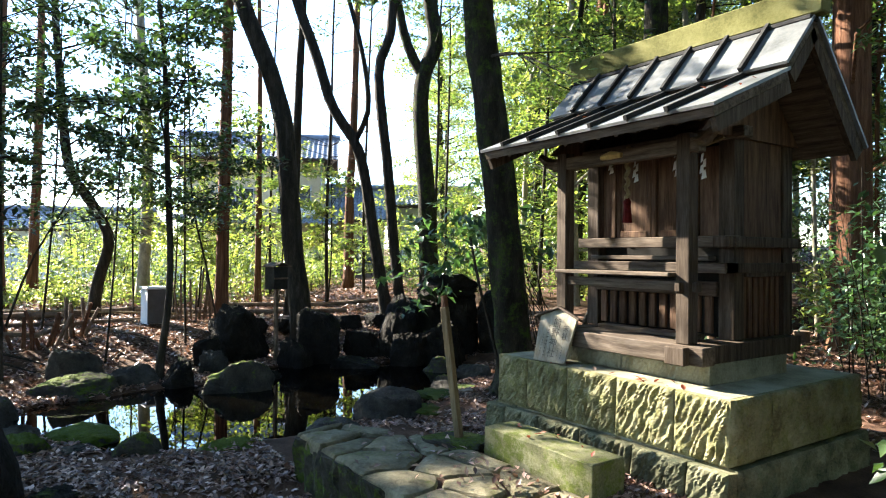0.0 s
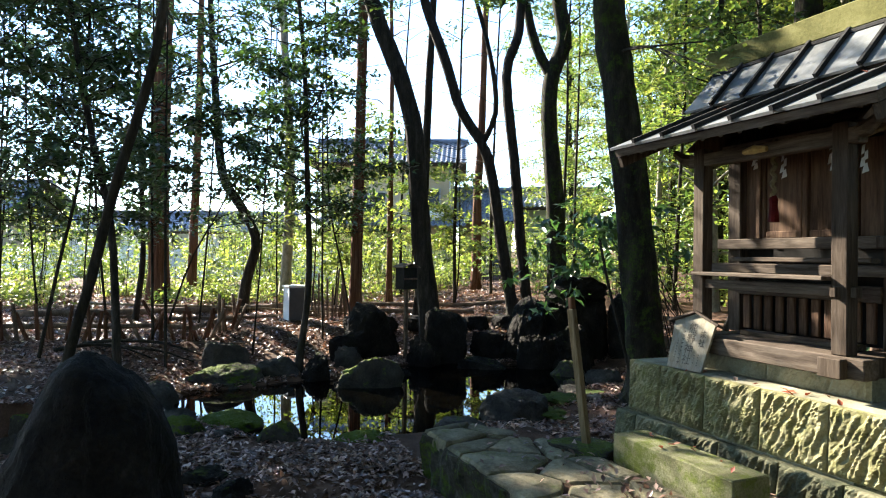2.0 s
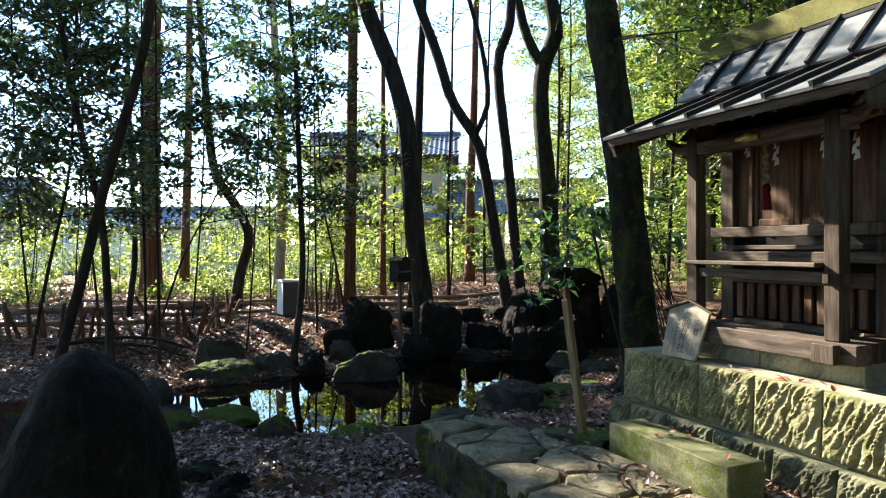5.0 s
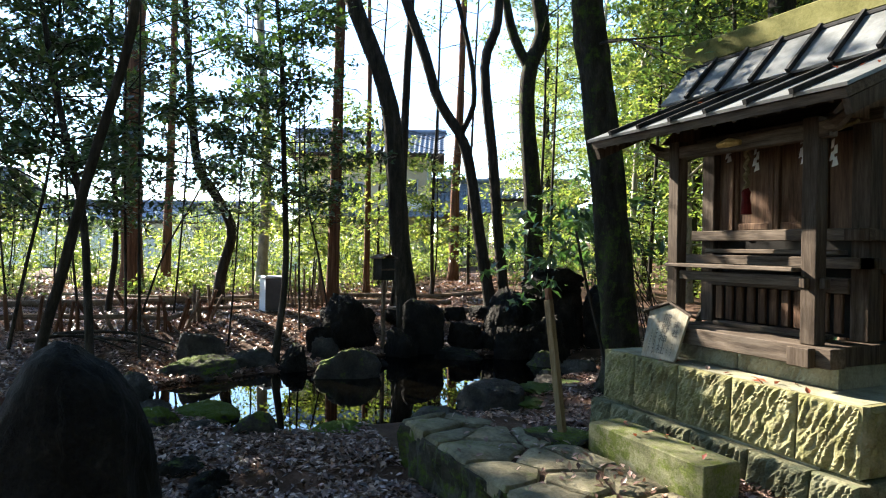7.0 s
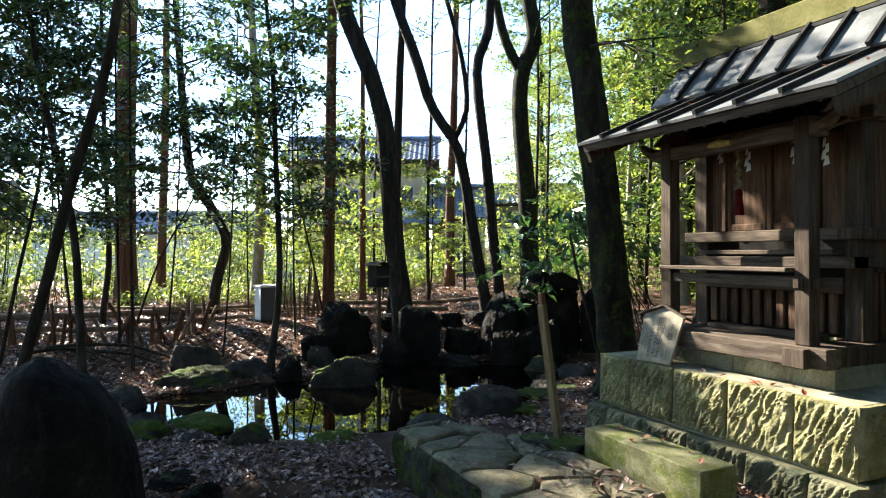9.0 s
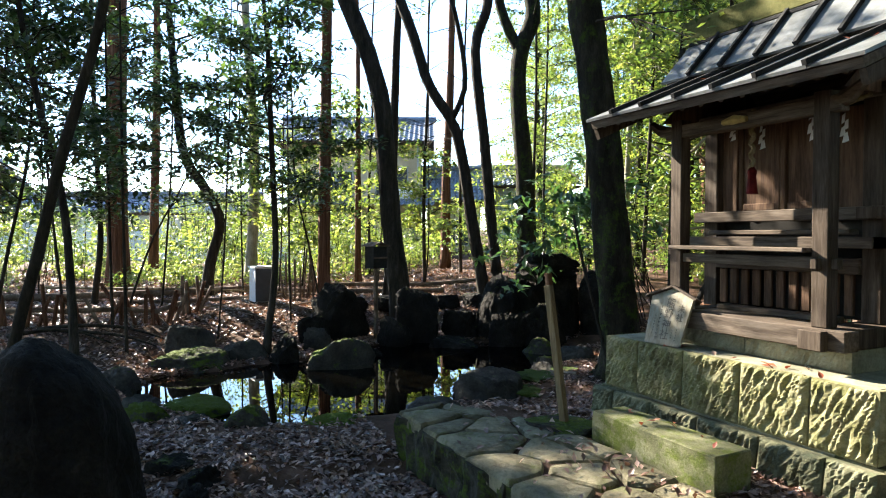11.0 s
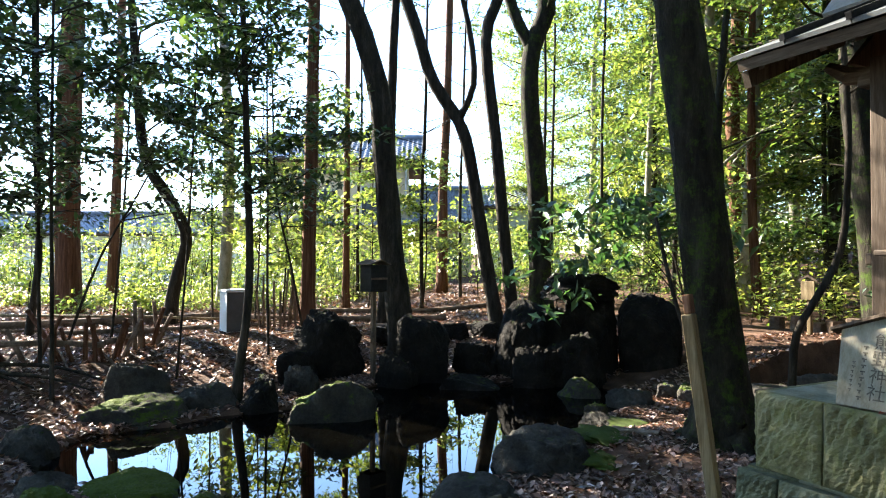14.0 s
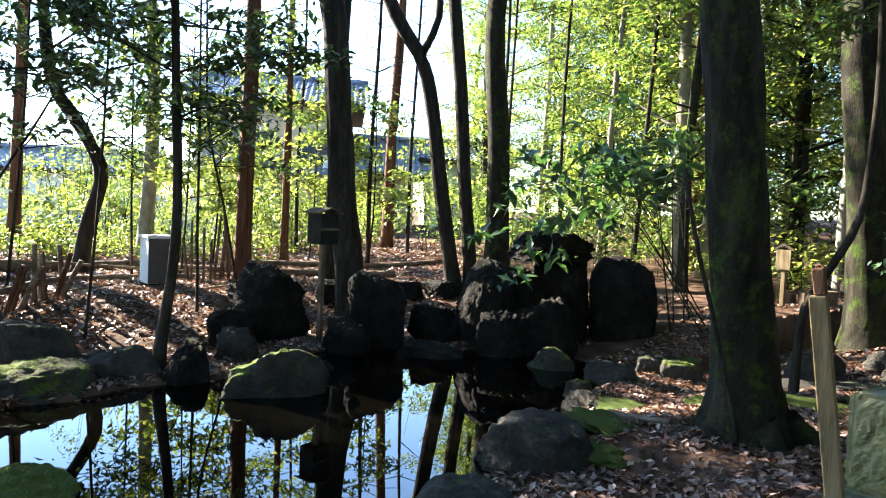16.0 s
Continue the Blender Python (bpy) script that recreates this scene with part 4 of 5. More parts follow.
def writing(text, x, z, size, step):
    """Brushed characters set one under another on the notice board."""
    for i, ch in enumerate(text):
        cu = bpy.data.curves.new("glyph", "FONT")
        cu.body, cu.size, cu.align_x, cu.extrude = ch, size, "CENTER", 0.0006
        ob = bpy.data.objects.new("glyph", cu)
        me = bpy.data.meshes.new_from_object(ob)
        bpy.data.objects.remove(ob)
        me.materials.append(M_INK)
        o = new("character", me)
        o.matrix_world = LEANM @ Matrix.Translation((x, -0.0022, z - i * step)) @ Matrix.Rotation(radians(90), 4, "X")
        o.parent = board
        o.matrix_parent_inverse = Matrix.Translation(-board.location)


writing("熊野神社", 0.005, 0.30, 0.088, 0.084)
writing("末社", 0.115, 0.27, 0.066, 0.07)
brng = random.Random(5)
for cx, top, cnt, wid in ((-0.07, 0.30, 9, 0.030), (-0.115, 0.22, 7, 0.022), (0.115, 0.13, 5, 0.020), (0.075, 0.12, 4, 0.018)):
    for i in range(cnt):
        z = top - i * wid * 1.05
        bm = box_bm(cx - wid * 0.4, -0.002, z, cx + wid * brng.uniform(0.1, 0.4), -0.0004, z + wid * 0.22, 0)
        box_bm(cx - wid * 0.12, -0.002, z - wid * 0.4, cx + wid * 0.08, -0.0003, z - 0.001, 0, bm)
        bm.transform(LEANM)
        wpart("stroke", bm, M_INK, board)

# wooden stake
stake = thing("wooden_stake", "leaning square wooden stake with a split top", "stake", -0.62, -0.69, 0.08)
SM = Matrix.Translation((-0.545, -0.635, 0.07)) @ Matrix.Rotation(radians(3.8), 4, "X") @ Matrix.Rotation(radians(-6.5), 4, "Y") @ Matrix.Rotation(radians(20), 4, "Z")
bm = box_bm(-0.028, -0.028, 0, 0.028, 0.028, 1.06, 0.004)
bm.transform(SM)
wpart("shaft", bm, M_POST, stake)
bm = box_bm(-0.012, -0.026, 1.062, 0.026, 0.026, 1.155, 0.004)
bm.transform(SM)
wpart("tenon", bm, M_CEDAR, stake, "reddish broken tenon on top")
rock(-0.55, -0.64, -0.04, 0.62, 0.46, 0.13, 80, M_ROCK, "flat mossy stone under the wooden stake", 20, group="base stones", boxy=0.8, rough_amt=0.08)

# ---- trees ----
# openings of the canopy through which the sun reaches the ground: where, and how wide
GAPS = [(Vector((1.3, -0.05, 1.2)), 1.08), (Vector((0.6, -1.1, 0.1)), 0.2), (Vector((-4.6, 3.7, 1.9)), 0.5), (Vector((-5.2, -1.0, 0.1)), 0.36), (Vector((-5.8, -3.0, 0.0)), 0.3), (Vector((-2.9, 1.2, 0.0)), 0.34), (Vector((-3.6, 3.4, 0.0)), 0.8), (Vector((-2.2, 1.2, 1.8)), 0.4),
        (Vector((-4.5, 6.5, 1.0)), 1.0), (Vector((-2.2, 8.0, 1.6)), 1.1), (Vector((-7.2, 8.6, 2.0)), 1.0), (Vector((-9.6, 6.5, 1.5)), 0.8)]


def in_sun_gap(p, radius):
    """Whether p lies in an opening of the canopy."""
    for mid, share in GAPS:
        v = p - mid
        d = v.dot(SUN_DIR)
        if d > 2.0 and (v - SUN_DIR * d).length < radius * share + (0.2 if share < 1 else 0):
            return True
    return False


def spray(out, tip, trng, count, rx, rz):
    for _ in range(count):
        a, r = trng.uniform(0, 2 * math.pi), math.sqrt(trng.random()) * rx
        out.append((tip.x + r * math.cos(a), tip.y + r * math.sin(a), tip.z + trng.gauss(0, rz) - 0.12 * r))


def tree(label, pts, r, bark, top=10.0, limbs=14, limb_z=(2.0, 9.0), reach=(0.7, 1.8), leaf=None, per=55, size=0.10, forks=(), seed=1, group="trees of the grove", gap=1.55, taper=0.5, name="tree", flare=1.35, sides=10, spread_z=0.06, rx=0.30):
    """A trunk through pts that goes on up to top, with limbs, twigs and sprays of leaves."""
    trng = random.Random(seed)
    pts = [Vector(p) for p in pts]
    g = ground_z(pts[0].x, pts[0].y) - 0.1
    if pts[0].z > g + 0.05:
        d0 = (pts[1] - pts[0]).normalized()
        pts.insert(0, pts[0] + Vector((-d0.x / max(d0.z, 0.5) * 0.3, -d0.y / max(d0.z, 0.5) * 0.3, 0)) * (pts[0].z - g))
        pts[0].z = g
    else:
        pts[0].z = g
    base = pts[0].copy()
    d = (pts[-1] - pts[-2])
    d = d / max(d.z, 0.2)
    if pts[-1].z < top:
        rest = top - pts[-1].z
        pts.append(pts[-1] + Vector((d.x * 0.7 + trng.uniform(-.1, .1), d.y * 0.7, 1)) * rest * 0.5)
        pts.append(pts[-1] + Vector((d.x * 0.4 + trng.uniform(-.15, .15), d.y * 0.4, 1)) * rest * 0.5)
    ob = thing(name, label, "tree", base.x, base.y, g + 0.1, group)
    sp = spline(pts, 26)
    z1 = sp[-1].z
    rad = []
    for p in sp:
        h = max(0, p.z - g) / max(z1 - g, 0.1)
        rad.append(r * (1 - (1 - taper) * h) * (1 + (flare - 1) * math.exp(-max(0, p.z - g - 0.1) / 0.25)))
    bm = bmesh.new()
    tube(bm, sp, rad, sides, 0.16)
    for f in forks:
        fs = spline([Vector(q) for q in f], 10)
        tube(bm, fs, [r * 0.55 * (1 - 0.4 * i / 10) for i in range(11)], 8, 0.1)
    centres = []
    for i in range(limbs):
        z = limb_z[0] + (limb_z[1] - limb_z[0]) * (i + trng.random()) / max(limbs, 1)
        k = min(range(len(sp)), key=lambda q: abs(sp[q].z - z))
        s = sp[k]
        a = i * 2.4 + trng.uniform(-0.5, 0.5)
        L = trng.uniform(*reach)
        rise = trng.uniform(0.05, 0.55)
        e1 = s + Vector((math.cos(a) * L * 0.5, math.sin(a) * L * 0.5, L * rise * 0.6))
        e2 = s + Vector((math.cos(a + 0.25) * L, math.sin(a + 0.25) * L, L * rise))
        lr = max(0.012, min(rad[k] * 0.35, 0.012 + L * 0.012))
        tube(bm, [s, e1, e2], [lr, lr * 0.7, lr * 0.3], 5, cap=False)
        if leaf is None:
            continue
        for u in (0.45, 0.65, 0.85, 1.0, 1.05):
            q = s.lerp(e1, u * 2) if u < 0.5 else e1.lerp(e2, (u - 0.5) * 2)
            off = Vector((trng.uniform(-1, 1), trng.uniform(-1, 1), trng.uniform(-0.25, 0.35))) * 0.42 * min(L, 1.3)
            t = q + off
            if in_sun_gap(t, gap):
                continue
            tube(bm, [q, q.lerp(t, 0.6) + Vector((0, 0, 0.05)), t], [0.009, 0.006, 0.003], 4, cap=False)
            spray(centres, t, trng, int(per * trng.uniform(0.6, 1.3)), rx * trng.uniform(0.7, 1.3), spread_z)
    wpart("trunk", bm, bark, ob, shade=True)
    if centres:
        leaves("crown", centres, size, leaf, ob)
    return ob


# trees that stand round the pond
tree("large mossy evergreen tree with a dark leaning trunk beside the plinth", [(-2.13, 1.34, 0.0), (-2.19, 1.27, 1.0), (-2.27, 1.17, 2.3), (-2.34, 1.05, 3.5), (-2.42, 0.93, 4.6)], 0.21, M_BARK, 11, 34, (5.2, 10.8), (1.5, 4.4), M_LEAF, 90, 0.155, seed=2, taper=0.7, flare=1.7, sides=18, gap=1.6)
tree("dark leaning tree behind the rocks", [(-7.87, 0.95, 0.30), (-7.94, 0.81, 1.61), (-7.99, 0.71, 3.02), (-8.04, 0.6, 4.21), (-8.21, 0.24, 5.4), (-8.36, -0.07, 6.26)], 0.2, M_BARK_DARK, 11, 10, (7.5, 10.5), (0.8, 2.2), M_LEAF, 45, 0.115, seed=3, taper=0.65)
tree("slim trunk behind the leaning tree", [(-10.3, 1.64, -0.07), (-10.25, 1.79, 4.88), (-10.22, 1.88, 7.23)], 0.12, M_BARK_DARK, 11, 8, (8, 10.5), (0.7, 1.8), M_LEAF, 40, 0.115, seed=4)
tree("curving dark tree with a bent trunk", [(-8.51, 3.13, 0.3), (-8.61, 2.92, 1.64), (-8.72, 2.7, 3.22), (-8.81, 2.5, 3.95), (-9.03, 2.05, 4.73), (-9.16, 1.76, 5.76), (-9.35, 1.36, 6.97)], 0.13, M_BARK_DARK, 10.5, 8, (7.6, 10), (0.7, 1.7), M_LEAF, 40, 0.115, seed=5, taper=0.7, forks=[[(-8.81, 2.5, 3.95), (-8.66, 2.74, 4.7), (-8.75, 2.6, 6.0), (-8.95, 2.2, 7.6)]])
tree("slender swaying dark trunk", [(-8.38, 3.41, 0.4), (-8.45, 3.27, 1.77), (-8.52, 3.14, 3.47), (-8.61, 2.96, 5.41), (-8.51, 3.17, 6.27), (-8.48, 3.23, 7.0)], 0.12, M_BARK_DARK, 10.5, 8, (7.6, 10), (0.7, 1.7), M_LEAF, 40, 0.115, seed=6, taper=0.75)
tree("mossy forked tree lit along one side", [(-9.82, 5.07, 0.5), (-9.84, 5.02, 2.65), (-9.93, 4.86, 4.87), (-9.9, 4.92, 5.98), (-9.78, 5.18, 6.82), (-9.84, 5.07, 7.79)], 0.25, M_BARK, 11.5, 12, (6.5, 11), (0.8, 2.2), M_LEAF_MID, 45, 0.115, seed=7, taper=0.6, forks=[[(-9.9, 4.92, 5.9), (-10.09, 4.53, 6.81), (-10.18, 4.33, 7.78), (-10.3, 4.0, 9.5)]])
tree("straight reddish cedar trunk", [(-10.92, 0.31, 0.2), (-10.92, 0.34, 1.99), (-10.91, 0.38, 4.59), (-10.9, 0.4, 7.2)], 0.14, M_CEDAR, 12, 10, (4.5, 11), (0.6, 1.3), M_LEAF, 34, 0.115, seed=8, taper=0.7)
tree("thick red-barked cedar trunk", [(-14.42, -3.9, 0.1), (-14.44, -3.92, 1.95), (-14.45, -3.93, 4.37), (-14.43, -3.89, 6.22)], 0.27, M_CEDAR, 13, 14, (4.5, 12), (0.8, 2.2), M_LEAF, 50, 0.10, seed=9, taper=0.7)
tree("straight cedar trunk at the back", [(-16.89, -3.05, 0.14), (-16.87, -3.0, 2.03), (-16.85, -2.92, 5.34), (-16.84, -2.89, 8.64)], 0.14, M_CEDAR, 12, 10, (4, 11), (0.7, 1.6), M_LEAF, 45, 0.10, seed=10)
tree("crooked dark tree with a sharp bend", [(-12.04, -2.1, -0.07), (-12.0, -2.0, 0.91), (-11.91, -1.81, 1.82), (-12.06, -2.12, 2.6), (-12.26, -2.54, 3.37), (-12.33, -2.7, 4.93), (-12.39, -2.82, 6.62)], 0.13, M_BARK_DARK, 9, 20, (2.8, 8.5), (0.8, 2.0), M_LEAF, 60, 0.115, seed=11, taper=0.4)
tree("pale grey straight trunk", [(-14.7, -0.7, 0.2), (-14.66, -0.61, 2.05), (-14.66, -0.59, 4.39), (-14.75, -0.77, 7.36)], 0.16, M_PALE, 11, 12, (4.5, 10), (0.8, 1.8), M_LEAF, 45, 0.115, seed=12)
tree("slender dark sapling on the bank", [(-6.38, -1.79, 0.0), (-6.34, -1.68, 1.13), (-6.36, -1.72, 2.69), (-6.39, -1.78, 4.43), (-6.43, -1.86, 5.3)], 0.055, M_BARK_DARK, 7, 26, (2.0, 6.8), (0.6, 1.5), M_LEAF, 66, 0.115, seed=13, taper=0.4, gap=1.15)
tree("thin reddish trunk in the undergrowth", [(-13.46, 1.96, 0.3), (-13.47, 1.98, 3.66), (-13.48, 1.98, 6.78)], 0.09, M_CEDAR, 10, 6, (7.5, 9.5), (0.6, 1.4), M_LEAF, 40, 0.115, seed=14)
tree("straight cedar trunk before the houses", [(-15.16, 5.45, 0.4), (-15.15, 5.48, 3.51), (-15.11, 5.58, 5.88), (-15.08, 5.66, 9.53)], 0.16, M_CEDAR, 12, 6, (9.5, 11.5), (0.7, 1.6), M_LEAF, 35, 0.10, seed=15)
tree("leaning slim dark tree close to the walk", [(-0.62, -4.45, -0.35), (-0.36, -4.2, 0.9), (-0.29, -4.08, 1.37), (-0.24, -3.98, 1.83), (-0.19, -3.87, 2.23), (-0.15, -3.79, 2.53), (-0.13, -3.74, 2.84)], 0.034, M_BARK_DARK, 5.0, 8, (3.4, 5.0), (0.5, 0.9), M_LEAF, 20, 0.115, seed=16, gap=0.5, flare=1.1)
tree("thin dark sapling by the fence", [(-5.32, -4.25, -0.1), (-5.37, -4.34, 1.73), (-5.47, -4.55, 2.77), (-5.6, -4.75, 3.8)], 0.055, M_BARK_DARK, 6, 16, (1.9, 5.6), (0.5, 1.2), M_LEAF, 45, 0.115, seed=17, taper=0.4)
tree("thin stem with drooping leaves", [(-10.84, -4.27, 0.3), (-10.8, -4.16, 1.52), (-10.84, -4.24, 3.55)], 0.06, M_BARK_DARK, 7, 18, (1.8, 6.5), (0.6, 1.4), M_LEAF, 55, 0.115, seed=18)
tree("short dark stem at the edge of the walk", [(-0.14, -4.72, -0.3), (-0.14, -4.62, 0.42), (-0.16, -4.68, 1.14), (-0.25, -4.75, 2.2)], 0.04, M_BARK_DARK, 4.2, 6, (3.0, 4.2), (0.4, 0.8), M_LEAF, 14, 0.08, seed=19, flare=1.1)
# small evergreens whose sprays fill the view over the far bank
srng = random.Random(77)
for i, (x, y) in enumerate([(-8.6, -5.6), (-10.2, -3.1), (-9.4, -7.6), (-12.6, -5.4), (-11.6, -8.4), (-7.6, -7.2), (-10.6, -6.6), (-14.8, -6.6), (-7.9, -3.9), (-7.7, -2.35), (-8.6, -0.95), (-6.7, -3.7), (-10.5, 0.1), (-11.6, -1.35), (-9.7, -4.7), (-8.2, -6.1), (-6.6, -5.3)]):
    g = ground_z(x, y)
    dx, dy = srng.gauss(0, 0.12), srng.gauss(0, 0.12)
    tree("slender dark-stemmed evergreen with layered sprays of leaves", [(x, y, g), (x + dx, y + dy, g + 1.2), (x + dx * 0.5, y + dy * 2, g + 2.6), (x + dx * 2, y + dy * 2.5, g + 4.4)], srng.uniform(0.016, 0.026), M_BARK_DARK, srng.uniform(6.2, 8.5), 24, (1.7, 8.0), (0.6, 1.5), M_LEAF, 20, 0.13, seed=100 + i, group="slender evergreens", taper=0.35, flare=1.1, gap=1.45, rx=0.28)
for i, (x, y) in enumerate([(-12.9, 0.3), (-11.9, -0.5), (-13.6, 2.6), (-12.6, 3.6)]):
    g = ground_z(x, y)
    tree("young tree with bright yellow-green leaves", [(x, y, g), (x + 0.1, y + 0.05, g + 1.2), (x, y + 0.1, g + 2.6)], 0.022, M_BARK_DARK, 4.6 + 0.3 * i, 20, (1.3, 5.0), (0.5, 1.3), M_LEAF_LIME, 24, 0.15, seed=170 + i, group="young trees", taper=0.35, flare=1.1, rx=0.34)
# trees on the slope beside and behind the shrine
tree("broad mossy trunk on the slope", [(-3.3, 5.9, 0.0), (-3.4, 5.8, 2.0), (-3.54, 5.68, 4.24)], 0.26, M_BARK, 12, 26, (4.0, 11.5), (1.2, 4.0), M_LEAF_MID, 80, 0.115, seed=20, flare=1.6, sides=14)
tree("curving thin dark stem beside the path", [(-2.62, 2.92, -0.1), (-2.62, 2.98, 0.6), (-2.5, 3.12, 1.0), (-2.35, 3.3, 1.5), (-2.3, 3.35, 2.3), (-2.28, 3.3, 3.2)], 0.04, M_BARK_DARK, 6, 10, (3.0, 6), (0.5, 1.2), M_LEAF, 40, 0.115, seed=21, flare=1.2)
tree("red-barked trunk on the slope", [(-8.79, 10.09, 0.3), (-8.92, 10.12, 2.72), (-9.0, 10.1, 5.0)], 0.2, M_CEDAR, 12, 12, (3, 11), (0.8, 2.0), M_LEAF_MID, 60, 0.10, seed=22)
tree("slim mossy trunk on the slope", [(-6.43, 6.4, 0.2), (-6.5, 6.46, 2.05), (-6.45, 6.5, 4.0)], 0.09, M_BARK, 9, 14, (2, 8.5), (0.7, 1.6), M_LEAF_LIME, 60, 0.115, seed=23)
tree("thick red cedar behind the shrine", [(-0.7, 6.4, 0.2), (-0.7, 6.4, 3.0), (-0.68, 6.4, 6.0)], 0.27, M_CEDAR, 13, 16, (2.5, 12), (1.0, 2.4), M_LEAF, 70, 0.10, seed=24, taper=0.7)
tree("red cedar on the slope behind the shrine", [(-1.6, 8.3, 0.4), (-1.6, 8.3, 3.0), (-1.58, 8.3, 6.0)], 0.3, M_CEDAR, 13, 16, (2.5, 12), (1.0, 2.4), M_LEAF, 70, 0.10, seed=25, taper=0.7)
tree("dark trunk behind the shrine", [(-4.6, 8.2, 0.4), (-4.55, 8.3, 3.0), (-4.5, 8.3, 6.0)], 0.15, M_BARK_DARK, 11, 16, (2.0, 10.5), (0.8, 2.0), M_LEAF_LIME, 70, 0.115, seed=26)
tree("pale trunk among the slope's leaves", [(-7.6, 8.6, 0.3), (-7.5, 8.7, 3.0), (-7.4, 8.8, 6.0)], 0.12, M_PALE, 11, 16, (2.0, 10.5), (0.8, 2.0), M_LEAF_MID, 70, 0.115, seed=27)
# thin trunks whose twigs hang in the open sky over the far bank
for i, (x, y) in enumerate([(-12.2, 3.4), (-13.6, 5.2), (-11.4, 6.3), (-14.2, 1.2), (-12.8, 7.6), (-16.0, 3.2)]):
    g = ground_z(x, y)
    tree("tall thin tree with sparse airy foliage", [(x, y, g), (x + 0.08, y - 0.06, g + 2.5), (x - 0.05, y + 0.1, g + 5.0)], 0.05, M_BARK_DARK, 10.5, 22, (3.6, 10.3), (0.7, 1.9), M_LEAF_MID, 26, 0.14, seed=210 + i, group="airy trees", taper=0.4, flare=1.1, rx=0.34)
# slim trunks on the slope beside the shrine
prs = random.Random(31)
for i in range(18):
    x, y = -10.5 + 0.62 * i + prs.uniform(-0.3, 0.3), prs.uniform(7.2, 12.0)
    g = ground_z(x, y)
    lean = prs.gauss(0, 0.12)
    tree("slim straight trunk on the sunlit slope", [(x, y, g), (x + lean, y, g + 2.2), (x + lean * 1.6, y + 0.1, g + 5.0)], prs.uniform(0.04, 0.10), (M_BARK_DARK, M_PALE, M_CEDAR, M_BARK)[i % 4], 10.0, 9, (3.0, 9.5), (0.6, 1.5), M_LEAF_LIME, 22, 0.13, seed=230 + i, group="trunks on the slope", taper=0.5, flare=1.2, sides=8)
# more of the wood further off: three kinds, repeated
wood = []
for i, (lf, bk, lab) in enumerate([(M_LEAF_LIME, M_BARK, "leafy evergreen tree of the hillside wood"), (M_LEAF, M_BARK_DARK, "dark evergreen tree of the hillside wood"), (M_LEAF_MID, M_PALE, "yellow-green young tree of the hillside wood")]):
    wood.append(tree(lab, [(-12.5, 11 + 2.2 * i, 1.0), (-12.5, 11.05 + 2.2 * i, 3.5), (-12.55, 11.1 + 2.2 * i, 6)], 0.14, bk, 11.5, 30, (1.4, 11.5), (0.9, 2.4), lf, 70, 0.15, seed=40 + i, group="hillside wood", rx=0.5, spread_z=0.16))
wrng = random.Random(21)
spots = []
for i in range(600):
    x, y = wrng.uniform(-30, 6), wrng.uniform(7.5, 26)
    if y < 11 and -13 < x < -8.5 or y + 3 < 0.68 * (0.5 - x):
        continue
    if y < 8.5 and x > -4:
        continue
    if all(math.hypot(x - a, y - b) > 2.3 for a, b in spots) and math.hypot(x + 12.5, y - 13) > 3.2:
        spots.append((x, y))
    if len(spots) >= 44:
        break
for i, (x, y) in enumerate(spots):
    w = wood[i % 3]
    copy_thing(w, pose(x, y, ground_z(x, y) - 0.1, 0, 0, wrng.uniform(0, 360)))
# unseen wood added behind and beside the walker to darken the shade
for i, (x, y) in enumerate([(7.5, -1.5), (8.5, -6.5), (5.0, -9.0), (0.5, -10.5), (6.0, 3.5), (8.5, 6.5), (11, 1), (-4.5, -12.5), (12, -9), (3, -14), (7.2, -4.2), (6.5, -7.0), (3.0, -8.5), (7.5, 1.2), (10, -3.5), (10, -12), (-1.5, -13), (5, 6.2), (3.2, 8.4), (9, 9), (13, -5), (14, 4)]):
    copy_thing(wood[(i + 1) % 3], pose(x, y, ground_z(x, y) - 0.1, 0, 0, wrng.uniform(0, 360)))


# crowns added outside the view to hold back light from the sky
for i, (x, y) in enumerate([(4.6, -7.2), (-3.4, -8.6), (6.8, 0.6), (2.4, 4.6), (8.6, -3.2)]):
    tree("out-of-view broad-crowned evergreen added to block sky light", [(x, y, 0), (x + 0.1, y, 3), (x + 0.15, y + 0.1, 6)], 0.22, M_BARK, 12, 30, (4.5, 11.5), (1.5, 4.6), M_LEAF, 90, 0.18, seed=140 + i, group="canopy trees", gap=1.6, rx=0.45)


# trees added, mostly out of view, to shade the shore and far bank
for i, (x, y) in enumerate([(-15.6, -9.0), (-18.0, -11.0), (-23.0, -11.0), (-20.5, -12.8)]):
    tree("tall high-crowned evergreen added to shade the shore", [(x, y, 0), (x - 0.1, y, 4), (x, y + 0.1, 8)], 0.2, M_BARK_DARK, 13, 34, (7.6, 12.8), (1.5, 4.4), M_LEAF, 90, 0.14, seed=160 + i, group="canopy trees", gap=1.6, rx=0.5)


